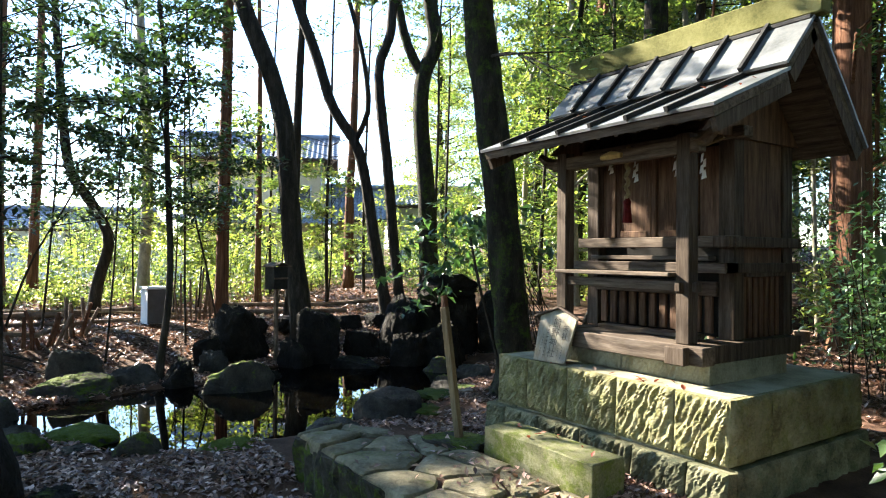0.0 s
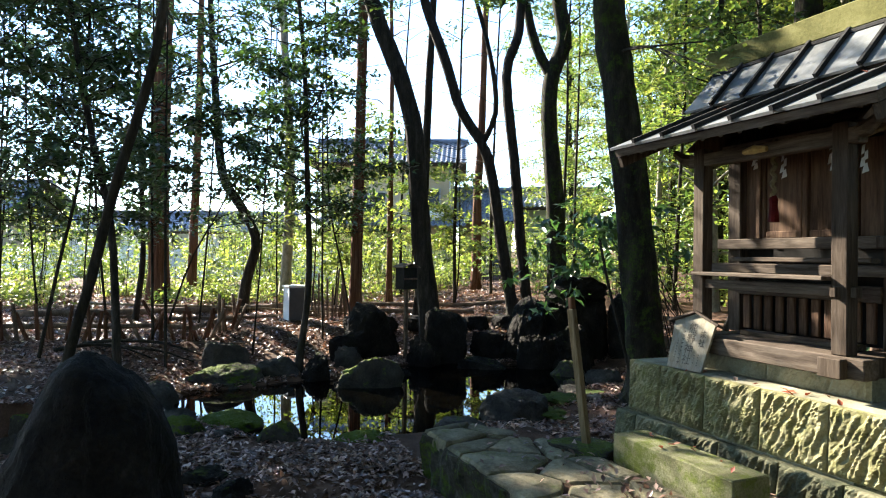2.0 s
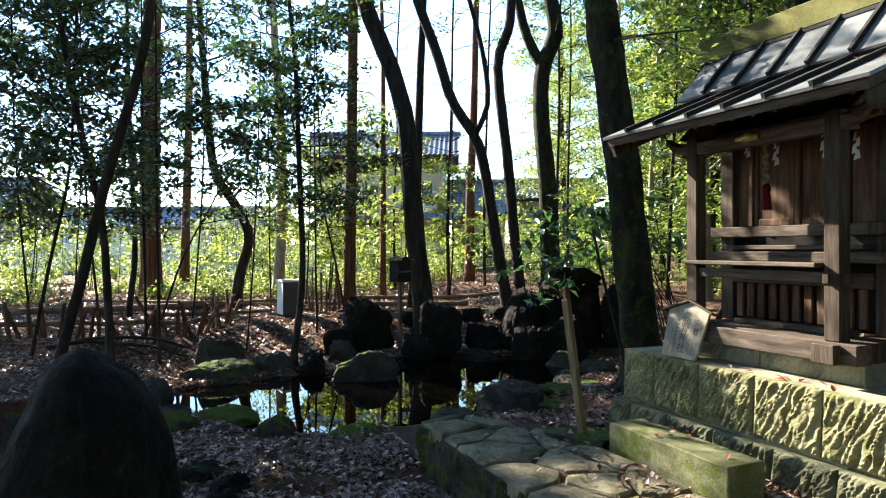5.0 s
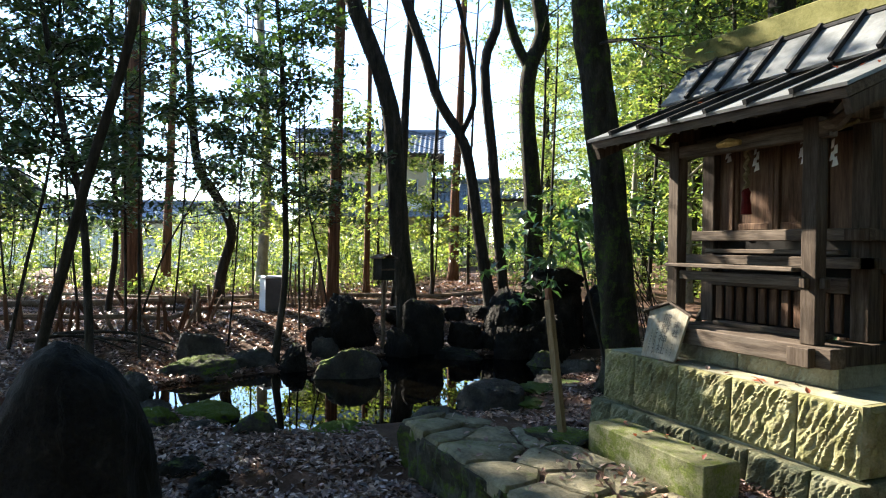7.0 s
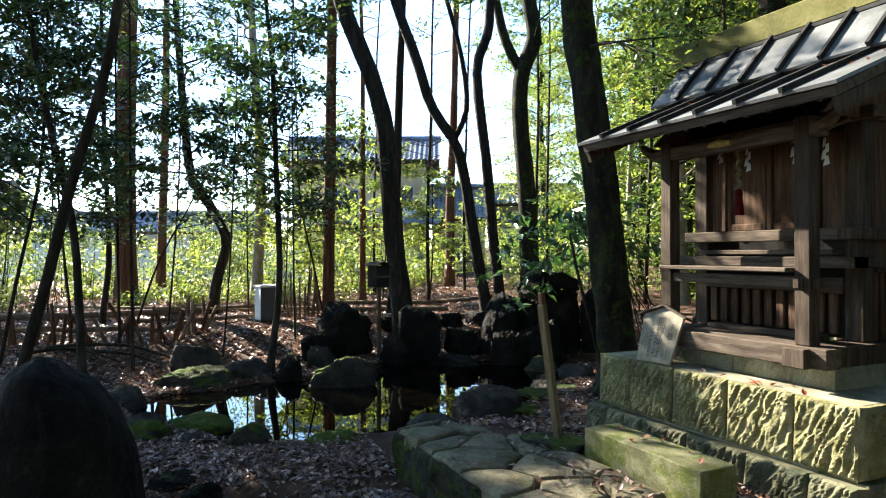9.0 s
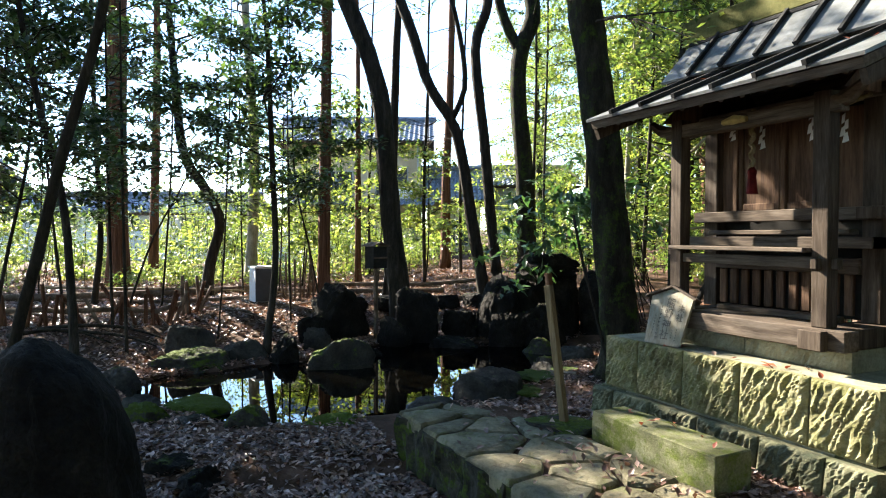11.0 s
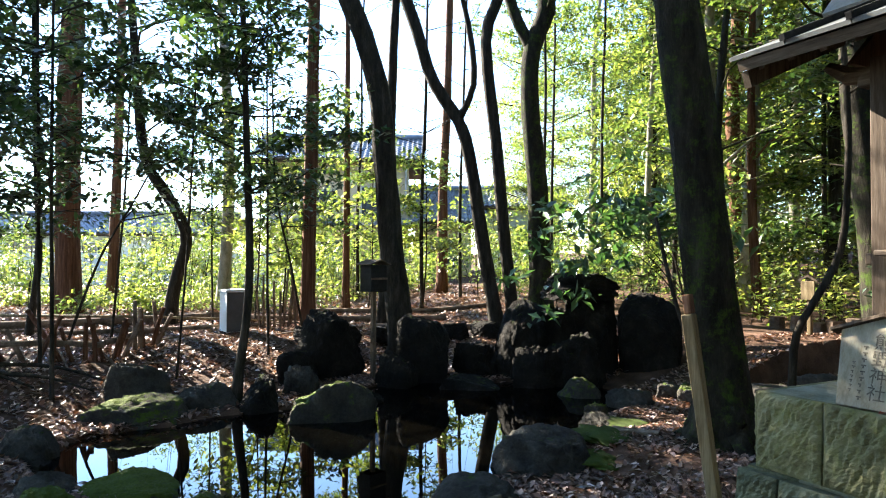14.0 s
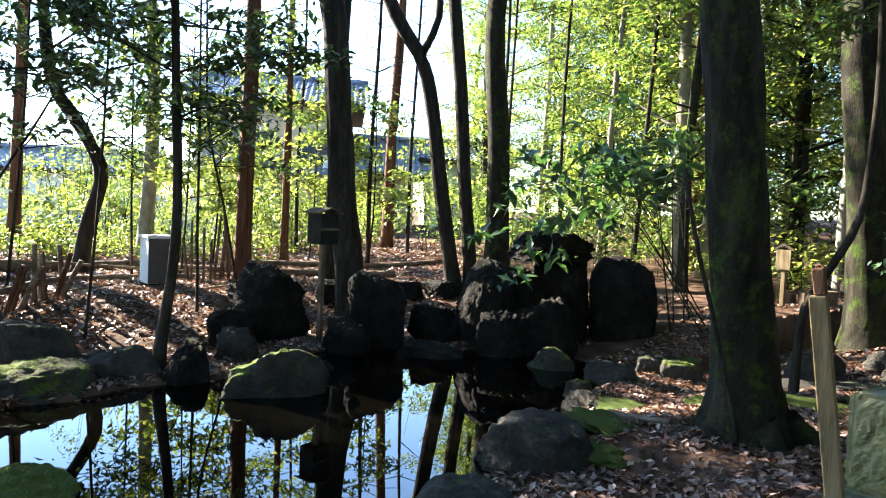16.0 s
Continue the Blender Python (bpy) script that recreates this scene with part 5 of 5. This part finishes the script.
# ---- undergrowth ----
def thicket(name, label, region, stems, height, leaf_mat_, size, per, seed, hz=(0.3, 1.0), rx=0.32):
    """Many thin stems with sprays of leaves, over an area of the ground."""
    trng = random.Random(seed)
    bm = bmesh.new()
    centres = []
    for _ in range(stems):
        x, y = region(trng)
        if noise.noise(Vector((x * 0.45, y * 0.45, seed))) < -0.02:
            continue
        z = ground_z(x, y)
        h = height * trng.uniform(0.5, 1.1) * (0.75 + 0.75 * noise.noise(Vector((x * 0.33, y * 0.33, seed + 5))))
        lean = Vector((trng.gauss(0, 0.12), trng.gauss(0, 0.12), 1))
        p0 = Vector((x, y, z - 0.05))
        p1 = p0 + lean * h * 0.5 + Vector((trng.gauss(0, 0.06), trng.gauss(0, 0.06), 0))
        p2 = p0 + lean * h
        tube(bm, [p0, p1, p2], [0.009, 0.007, 0.003], 4, cap=False)
        for k in range(4):
            u = hz[0] + (hz[1] - hz[0]) * (k + trng.random()) / 4
            q = p0.lerp(p2, u) + Vector((trng.gauss(0, 0.25), trng.gauss(0, 0.25), trng.gauss(0, 0.08)))
            if in_sun_gap(q, 0.8):
                continue
            spray(centres, q, trng, int(per * trng.uniform(0.5, 1.4)), rx, 0.1)
    ob = thing(name, label, "undergrowth", *region(trng), 0.0, kind="stuff")
    wpart("stems", bm, M_BARK_DARK, ob)
    leaves("foliage", centres, size, leaf_mat_, ob)
    return ob


def area(x0, x1, y0, y1):
    return lambda r: (r.uniform(x0, x1), r.uniform(y0, y1))


thicket("undergrowth", "bright yellow-green shrubs at the edge of the wood", area(-24, -15.5, -12, 9), 210, 2.7, M_LEAF_LIME, 0.16, 30, 61, (0.3, 1.0), 0.3)
thicket("undergrowth", "low bright green plants behind the fence", area(-19, -13.5, -11, 6), 420, 0.75, M_LEAF_LIME, 0.12, 24, 62)
thicket("undergrowth", "tall leafy shrubs in front of the houses", area(-20, -15, -9, 2.5), 80, 3.8, M_LEAF_MID, 0.10, 34, 63, (0.45, 1.0))
thicket("undergrowth", "tall yellow-green shrubs before the houses", area(-21, -14.5, -8, 11), 120, 4.4, M_LEAF_LIME, 0.16, 24, 68, (0.35, 1.0), 0.34)
thicket("undergrowth", "green shrubs on the slope by the rock pile", area(-14, -7.5, 5.5, 12), 170, 2.6, M_LEAF_MID, 0.12, 26, 64)
thicket("undergrowth", "sparse low shrubs on the slope", area(-8, 5, 6.5, 13), 170, 2.4, M_LEAF_LIME, 0.12, 24, 65)
thicket("undergrowth", "dark shrubs beside the shrine", area(-2.2, 4.5, 3.8, 6.3), 230, 2.1, M_LEAF_NEAR, 0.10, 24, 66)
thicket("undergrowth", "far bank of shrubs along the houses", area(-27, -21, -18, 14), 260, 3.0, M_LEAF_LIME, 0.14, 24, 67)
# out of view; added to keep sky light off the shrine's right side
thicket("undergrowth", "unseen dense evergreen shrubs added to darken the shrine side", area(2.7, 7.5, 0.4, 6.0), 420, 3.4, M_LEAF, 0.13, 34, 69)
# big-leaved bush over the rock pile
bush = thing("broadleaf_bush", "dark big-leaved evergreen bush overhanging the rock pile", "bush", -5.0, 3.9, 0.0)
brn = random.Random(9)
cs = []
for i in range(46):
    u = brn.random()
    tip = Vector((-5.6, 2.2, 1.15)).lerp(Vector((-3.2, 2.5, 1.75)), u) + Vector((brn.gauss(0, 0.3), brn.gauss(0.15, 0.35), brn.gauss(0.1, 0.26) + 0.55 * math.sin(math.pi * u)))
    foot = Vector((-4.9 + 0.2 * brn.gauss(0, 1), 4.6 + 0.2 * brn.gauss(0, 1), 0.0))
    foot.z = ground_z(foot.x, foot.y)
    mid = foot.lerp(tip, 0.55) + Vector((brn.gauss(0, 0.08), brn.gauss(0, 0.08), 0.7))
    if i % 5 == 0:
        bm = bmesh.new()
        tube(bm, spline([foot, mid, tip], 8), [0.011 - 0.001 * k for k in range(9)], 5, cap=False)
        wpart("stem", bm, M_BARK_DARK, bush)
    spray(cs, tip, brn, 13, 0.24, 0.06)
leaves("foliage", cs, 0.2, M_LEAF_NEAR, bush, wide=0.42, droop=0.4)
# branch reaching over the shrine roof
twig = thing("overhanging_branch", "leafy evergreen branch reaching over the shrine roof", "branch", -2.45, 0.85, 4.0)
bm = bmesh.new()
cs = []
for tip, n in (((-0.75, 0.55, 3.22), 30), ((-0.35, 0.42, 3.12), 26), ((-1.1, 0.6, 3.35), 34), ((-0.6, 0.9, 3.5), 30)):
    bm = bmesh.new()
    tube(bm, spline([(-2.36, 1.03, 3.9), (-1.6, 0.85, 3.72), tip], 8), [0.02 - 0.002 * k for k in range(9)], 5, cap=False)
    spray(cs, Vector(tip), brn, n, 0.24, 0.06)
    wpart("stem", bm, M_BARK_DARK, twig)
leaves("foliage", cs, 0.085, M_LEAF_MID, twig)

# ---- fallen leaves ----
lr = np.random.default_rng(5)


def litter(name, label, count, x0, x1, y0, y1, size, material=None, keep=None):
    pts = []
    while len(pts) < count:
        x, y = lr.uniform(x0, x1), lr.uniform(y0, y1)
        if pond_depth(x, y) > -0.05:
            continue
        if -1.5 < x < 7 and -1.68 < y < -0.64 and not (y > -1.1 and x < -0.9):
            continue
        if XL - 0.1 < x < XR + 0.1 and -0.05 < y < YB:
            continue
        if noise.noise(Vector((x * 1.3, y * 1.3, 7))) < -0.25 and lr.random() < 0.7:
            continue
        pts.append((x, y, ground_z(x, y) + 0.012 + 0.012 * lr.random()))
    ob = leaves(name, pts, size, material or M_LITTER, flat=0.72, droop=0.0, wide=0.5)
    return tagged(ob, label, "fallen leaves", kind="stuff")


litter("leaf_litter", "dry brown fallen leaves on the near shore", 26000, -4.2, 4.5, -5.2, -1.6, 0.066)
litter("leaf_litter", "dry brown fallen leaves beyond the standing stone", 14000, -9.0, 4.5, -9.0, -4.6, 0.075)
litter("leaf_litter", "dry brown fallen leaves at the pond's corner", 3200, -5.7, -4.1, -5.0, -3.0, 0.07)
litter("leaf_litter", "dry brown fallen leaves round the big tree", 12000, -4.2, -0.9, -0.6, 4.5, 0.065)
litter("leaf_litter", "dry brown fallen leaves on the far bank", 30000, -13.5, -5.5, -8.0, 5.5, 0.085)
litter("leaf_litter", "dry brown fallen leaves on the slope", 17000, -5.0, 5.0, 2.0, 9.0, 0.08)
litter("leaf_litter", "dry brown fallen leaves under the far trees", 14000, -22, -12.5, -12, 8, 0.13)
litter("leaf_litter", "dry brown leaves between the path and the plinth", 3200, -1.2, 4.0, -0.62, 0.0, 0.062)
# single leaves on stone
loose = []
lrr = random.Random(4)
path_leaves = []
for i in range(330):
    y = -0.72 - abs(lrr.gauss(0, 0.35))
    if y > -1.78:
        path_leaves.append((lrr.uniform(-1.4, 4.5), y, 0.072 + 0.01 * lrr.random()))
tagged(leaves("leaf_litter", path_leaves, 0.062, M_LITTER, flat=0.8, droop=0.0, wide=0.5), "dry leaves blown onto the stone path", "fallen leaves", kind="stuff")
for i in range(16):
    loose.append((lrr.uniform(-0.4, 1.2), lrr.uniform(0.05, 0.28), 0.668))
for i in range(9):
    loose.append((lrr.uniform(-0.15, 0.85), lrr.uniform(-0.62, -0.37), 0.258))
for i in range(14):
    y = lrr.uniform(-0.15, 0.55)
    loose.append((lrr.uniform(-0.7, 1.4), y, 2.445 + (y + 0.24) * 0.413 + 0.035))
tagged(leaves("loose_leaves", loose, 0.06, M_RED_LEAF, flat=0.85, droop=0.0), "scattered red-brown leaves lying on stone and roof", "fallen leaves", kind="stuff")
# twigs on the ground
for i in range(26):
    x, y = lrr.uniform(-13, -7.4), lrr.uniform(-7, 3.5)
    if i < 6:
        x, y = lrr.uniform(-9.5, -7.4), lrr.uniform(-4.6, -2.6)
    a, L = lrr.uniform(0, math.pi), lrr.uniform(0.5, 1.9)
    bm = bmesh.new()
    z = ground_z(x, y)
    pts = [(x + math.cos(a) * L * u, y + math.sin(a) * L * u, ground_z(x + math.cos(a) * L * u, y + math.sin(a) * L * u) + 0.03 + 0.05 * math.sin(u * 3 + i)) for u in (0, 0.3, 0.6, 1)]
    tube(bm, spline(pts, 8), [0.03 - 0.0025 * k for k in range(9)], 6, 0.3)
    tagged(finish("fallen_branch", bm, M_TWIG), "dead brown branch lying on fallen leaves", "branch", "fallen branches")
bm = bmesh.new()
tube(bm, spline([(-2.45, 0.95, ground_z(-2.45, 0.95) + 0.03), (-2.8, 0.9, ground_z(-2.8, 0.9) + 0.03), (-3.1, 1.02, ground_z(-3.1, 1.02) + 0.03)], 6), [0.03] * 7, 6, 0.3)
tagged(finish("fallen_branch", bm, M_TWIG), "short dark stick lying on moss", "branch", "fallen branches")
lean = bmesh.new()
tube(lean, spline([(-9.6, -3.72, ground_z(-9.6, -3.72) - 0.05), (-9.65, -3.3, 1.35), (-9.7, -2.83, 2.27), (-9.75, -2.6, 2.75)], 8), [0.024 - 0.0015 * k for k in range(9)], 6, 0.2)
tagged(finish("leaning_pole", lean, M_BARK_DARK, True), "thin dark dead pole leaning over the far bank", "pole")
for i, (p, q) in enumerate([((-7.6, -4.6), (-6.9, -3.3)), ((-7.9, -4.9), (-7.2, -3.0)), ((-7.3, -5.2), (-7.1, -3.9))]):
    bm = bmesh.new()
    pts = []
    for u in (0, 0.3, 0.65, 1):
        x, y = p[0] + (q[0] - p[0]) * u + 0.12 * math.sin(5 * u + i), p[1] + (q[1] - p[1]) * u
        pts.append((x, y, ground_z(x, y) + 0.04 + 0.09 * math.sin(3.1 * u)))
    tube(bm, spline(pts, 9), [0.034 - 0.0026 * k for k in range(10)], 6, 0.3)
    tagged(finish("fallen_branch", bm, M_BARK_DARK, True), "dark crooked branch lying on fallen leaves", "branch", "fallen branches")
vine = bmesh.new()
tube(vine, spline([(-1.99, 1.05, -0.36), (-1.99, 1.05, -0.09), (-2.08, 1.0, 0.34), (-2.16, 0.94, 0.75), (-2.26, 0.87, 1.2), (-2.36, 0.81, 1.74)], 12), [0.016] * 13, 6, 0.15)
tagged(finish("climbing_stem", vine, M_BARK_DARK, True), "thin dark stem leaning against the big trunk", "stem")
# roots of the big tree
for i, (a, L) in enumerate([(215, 0.3), (265, 0.3), (330, 0.5), (20, 0.55), (120, 0.4)]):
    bm = bmesh.new()
    ca, sa = math.cos(radians(a)), math.sin(radians(a))
    pts = [(-2.13 + ca * (0.12 + L * u), 1.34 + sa * (0.12 + L * u), 0.32 * (1 - u) ** 2 + ground_z(-2.13 + ca * L * u, 1.34 + sa * L * u) - 0.02) for u in (0, 0.25, 0.5, 0.75, 1)]
    tube(bm, spline(pts, 8), [0.12 - 0.011 * k for k in range(9)], 8, 0.3)
    tagged(finish("tree_root", bm, M_BARK, True), "mossy surface root of the big tree", "root", "roots of the big tree")

# ---- fence, logs, box, lantern ----
fence = thing("twig_fence", "low broken fence of leaning stakes and poles", "fence", -8.4, -4.2, 0.0)
frn = random.Random(8)
FL = [(-8.6, -7.4), (-8.45, -5.5), (-8.15, -4.4), (-8.35, -3.2), (-9.5, -2.4)]
for (xa, ya), (xb, yb) in zip(FL, FL[1:]):
    bm = bmesh.new()
    za, zb = ground_z(xa, ya), ground_z(xb, yb)
    tube(bm, [(xa, ya, za + 0.24), ((xa + xb) / 2, (ya + yb) / 2, (za + zb) / 2 + 0.26), (xb, yb, zb + 0.22)], [0.042] * 3, 7, 0.2)
    wpart("rail", bm, M_TWIG, fence)
    cnt = int(math.hypot(xb - xa, yb - ya) / 0.125)
    for i in range(cnt):
        u = (i + frn.random() * 0.6) / cnt
        x, y = xa + (xb - xa) * u + 0.05, ya + (yb - ya) * u
        z = ground_z(x, y)
        lean = frn.gauss(0, 0.14)
        h = frn.uniform(0.42, 0.62) * (1.35 if i % 5 == 0 else 1)
        bm = bmesh.new()
        tube(bm, [(x, y, z - 0.05), (x + lean * 0.3, y + lean, z + h)], [0.036, 0.03], 6, 0.2)
        wpart("stake", bm, M_CEDAR if frn.random() < 0.7 else M_TWIG, fence)
for i, (p, q, r) in enumerate([((-11.6, -6.5), (-12.6, -0.6), 0.09), ((-12.2, -1.0), (-10.6, 3.2), 0.08), ((-10.7, -3.9), (-11.2, -0.4), 0.05), ((-9.6, 1.2), (-8.9, 3.6), 0.09), ((-13.0, 0.6), (-11.6, 5.0), 0.07)]):
    bm = bmesh.new()
    pts = []
    for u in (0, 0.35, 0.7, 1):
        x, y = p[0] + (q[0] - p[0]) * u, p[1] + (q[1] - p[1]) * u
        pts.append((x, y, ground_z(x, y) + r * 0.8))
    tube(bm, spline(pts, 10), [r * (1 - 0.02 * k) for k in range(11)], 9, 0.15)
    tagged(finish("log", bm, M_TWIG, True), "long fallen log lying along the bank", "log", "logs on the bank")
pole = bmesh.new()
tube(pole, [(-11.9, -5.2, ground_z(-11.9, -5.2) + 0.25), (-11.6, -2.4, 0.33), (-11.3, 0.2, ground_z(-11.3, 0.2) + 0.05)], [0.025, 0.025, 0.02], 7)
tagged(finish("bamboo_pole", pole, M_POST, True), "pale thin bamboo pole lying across the bank", "pole")
# split stakes standing by the cedar
bundle = thing("stake_bundle", "upright bundle of old split stakes in the ground", "stakes", -10.9, -0.35, 0.0)
for i in range(11):
    x, y = -10.9 + frn.gauss(0, 0.1), -0.6 + i * 0.085
    bm = bmesh.new()
    h = frn.uniform(0.5, 1.25)
    z = ground_z(x, y)
    tube(bm, [(x, y, z - 0.05), (x + frn.gauss(0, 0.05), y + frn.gauss(0.03, 0.08), z + h)], [0.028, 0.022], 5, 0.2)
    wpart("stake", bm, M_TWIG, bundle)

bz = ground_z(-10.5, -1.15)
cab = thing("utility_box", "grey box with a white lid standing on the leaves", "box", -10.5, -1.15, bz)
cab.rotation_euler = (0, 0, radians(8))
part("body", box_bm(-0.2, -0.19, 0.0, 0.2, 0.19, 0.70, 0.008), M_WHITE, cab)
# sheet over the white body, coloured dark for the shade on this side
part("shade_front", box_bm(0.203, -0.188, 0.01, 0.222, 0.188, 0.695, 0.004), M_BOX, cab, "dark grey front sheet with the shade in its colour")
part("lid", box_bm(-0.23, -0.215, 0.703, 0.24, 0.215, 0.745, 0.006), M_WHITE, cab, "white overhanging lid")
part("foot", box_bm(-0.17, -0.15, -0.05, 0.17, 0.15, -0.002, 0), M_BOX, cab)

lz = ground_z(-7.13, 0.2)
lan = thing("wooden_lantern", "small dark wooden box with a little roof on a post", "lantern", -7.13, 0.2, lz)
lan.rotation_euler = (0, 0, radians(20))
H = 1.36 - lz
part("post", box_bm(-0.03, -0.03, -0.05, 0.03, 0.03, H - 0.42, 0.004), M_TWIG, lan)
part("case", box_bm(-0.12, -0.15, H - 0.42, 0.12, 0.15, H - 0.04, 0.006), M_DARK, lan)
for s in (-1, 1):
    bm = box_bm(-0.16, 0, -0.009, 0.16, 0.21, 0.009, 0.003)
    bm.transform(Matrix.Translation((0, 0, H + 0.03)) @ Matrix.Diagonal((1, s, 1, 1)) @ Matrix.Rotation(radians(-18), 4, "X"))
    bmesh.ops.recalc_face_normals(bm, faces=bm.faces[:])
    part("roof_board", bm, M_TWIG, lan)
part("frame_strip", box_bm(0.121, -0.15, H - 0.25, 0.135, 0.15, H - 0.22, 0.002), M_TWIG, lan)

# small sign on the slope
sx, sy = -4.7, 6.4
sz = ground_z(sx, sy)
sg = thing("small_sign", "small pale wooden sign on a thin post", "sign", sx, sy, sz)
part("post", box_bm(-0.03, -0.03, -0.1, 0.03, 0.03, 0.8, 0.004), M_POST, sg)
part("board", box_bm(-0.11, -0.055, 0.55, 0.11, -0.032, 0.84, 0.004), M_POST, sg)
bm = bmesh.new()
tube(bm, [(-0.15, -0.04, 0.84), (0, -0.04, 0.92), (0.15, -0.04, 0.84)], [0.02, 0.025, 0.02], 4)
part("cover_board", bm, M_WOOD, sg)
# low log edging along the slope path
for i in range(16):
    x, y = -5.6 + i * 0.33, 6.9 + 0.08 * math.sin(i)
    z = ground_z(x, y)
    bm = bmesh.new()
    tube(bm, [(x, y, z - 0.1), (x, y, z + 0.2 + 0.05 * math.sin(i * 2.1))], [0.13, 0.12], 9, 0.2)
    tagged(finish("edging_post", bm, M_TWIG), "short round log post edging the slope", "post", "log edging")

# ---- houses beyond the wood ----
U = Vector((-0.42, -0.907, 0))
V = Vector((-0.907, 0.42, 0))


def house_frame(origin):
    return Matrix(((U.x, V.x, 0, origin[0]), (U.y, V.y, 0, origin[1]), (0, 0, 1, origin[2]), (0, 0, 0, 1)))


def tiled(bm, u0, u1, v0, z0, v1, z1, rib=0.27, courses=9):
    """A slope of curved roof tiles in courses."""
    nu = int((u1 - u0) / rib * 4)
    g = []
    for c in range(courses):
        for e in (0, 1):
            t = (c + e) / courses
            row = []
            for i in range(nu + 1):
                u = u0 + (u1 - u0) * i / nu
                w = 0.045 * math.cos(2 * math.pi * i / 4)
                row.append(bm.verts.new((u, v0 + (v1 - v0) * t, z0 + (z1 - z0) * t + w + (0.05 if e == 0 else 0.0))))
            g.append(row)
    for r0, r1 in zip(g, g[1:]):
        for i in range(nu):
            bm.faces.new((r0[i], r0[i + 1], r1[i + 1], r1[i]))
    bmesh.ops.recalc_face_normals(bm, faces=bm.faces[:])
    return bm


def house(label, origin, length, depth, eave, ridge, wallmat, over=0.7, windows=(), group="houses beyond the wood"):
    """A house with plaster walls and tiled slopes; u runs along the front, v back."""
    m = house_frame((origin[0], origin[1], 0))
    ob = new("house")
    ob.matrix_world = m
    tagged(ob, label, "house", group)
    part("wall", box_bm(0.5, 0.5, -0.5, length - 0.5, depth - 0.5, eave, 0.02), wallmat, ob)
    part("front_roof", tiled(bmesh.new(), -over + 0.4, length + over - 0.4, -over + 0.4, eave - 0.05, depth / 2, ridge), M_TILE, ob, "blue-grey ribbed roof tiles")
    part("back_roof", tiled(bmesh.new(), -over + 0.4, length + over - 0.4, depth + over - 0.4, eave - 0.05, depth / 2, ridge), M_TILE, ob)
    part("soffit", box_bm(-over + 0.45, -over + 0.45, eave - 0.16, length + over - 0.45, depth + over - 0.45, eave - 0.06, 0.02), M_WOOD, ob)
    bm = bmesh.new()
    tube(bm, [(-over + 0.3, depth / 2, ridge + 0.1), (length + over - 0.3, depth / 2, ridge + 0.1)], [0.17, 0.17], 8)
    part("ridge_tiles", bm, M_TILE, ob)
    for u0, z0, u1, z1 in windows:
        w = part("window", box_bm(u0, 0.46, z0, u1, 0.498, z1, 0.01), M_GLASS, ob)
        for a, b, c, d in ((u0 - 0.06, z0 - 0.08, u1 + 0.06, z0), (u0 - 0.06, z1, u1 + 0.06, z1 + 0.06), (u0 - 0.06, z0, u0, z1), (u1, z0, u1 + 0.06, z1), ((u0 + u1) / 2 - 0.03, z0, (u0 + u1) / 2 + 0.03, z1)):
            fr = finish("frame", box_bm(a, 0.40, b, c, 0.455, d, 0.005), M_METAL)
            fr.parent = w
    return ob


h1 = house("two-storey plaster house with a blue-grey tiled roof", (-28.6, 11.0), 8.3, 7.0, 6.65, 8.3, M_WALL_HOUSE, windows=[(1.2, 3.6, 2.9, 5.2), (4.2, 3.7, 6.0, 5.0), (6.6, 3.8, 7.4, 5.0), (3.0, 0.8, 5.0, 2.4)])
part("downpipe", tube(bmesh.new(), [(0.62, 0.42, 6.4), (0.62, 0.42, 4.2), (0.9, 0.42, 3.9), (0.9, 0.42, 0)], [0.05] * 4, 6), M_METAL, h1)
ac = part("air_conditioner", box_bm(0.9, 0.02, 3.5, 1.7, 0.40, 4.15, 0.03), M_WHITE, h1, "white air conditioner unit")
part("awning", tiled(bmesh.new(), -0.3, 8.4, -0.9, 3.1, 0.5, 3.6, courses=3), M_TILE, h1)
house("low house with a grey tiled roof", (-27.9, 14.4), 4.0, 5.0, 3.5, 5.4, M_WALL_HOUSE, windows=[(1.2, 1.0, 2.6, 2.4)])
house("low tiled house further along", (-26.5, 19.2), 5.0, 6.0, 4.4, 5.6, M_WALL_PALE, windows=[(1.0, 1.5, 2.8, 3.0)])
house("long low pale house behind the shrubs", (-31.0, 1.5), 12.0, 6.0, 2.7, 3.7, M_WALL_PALE, windows=[(1.5, 1.0, 3.2, 2.4), (5.0, 1.0, 6.5, 2.2), (8.5, 1.0, 10.0, 2.3)])
house("dark tiled house at the edge of the view", (-36.0, -11.5), 12.0, 7.0, 3.6, 5.4, M_WALL_HOUSE, windows=[(2.0, 1.0, 4.0, 2.6)])
wl = new("garden_wall")
wl.matrix_world = house_frame((-26.6, 6.0, 0))
tagged(wl, "pale block garden wall behind the shrubs", "wall", kind="structure")
for i in range(10):
    part("panel", box_bm(i * 2.0, 0, -0.5, i * 2.0 + 1.98, 0.12, 1.7, 0.01), M_WALL_PALE, wl)
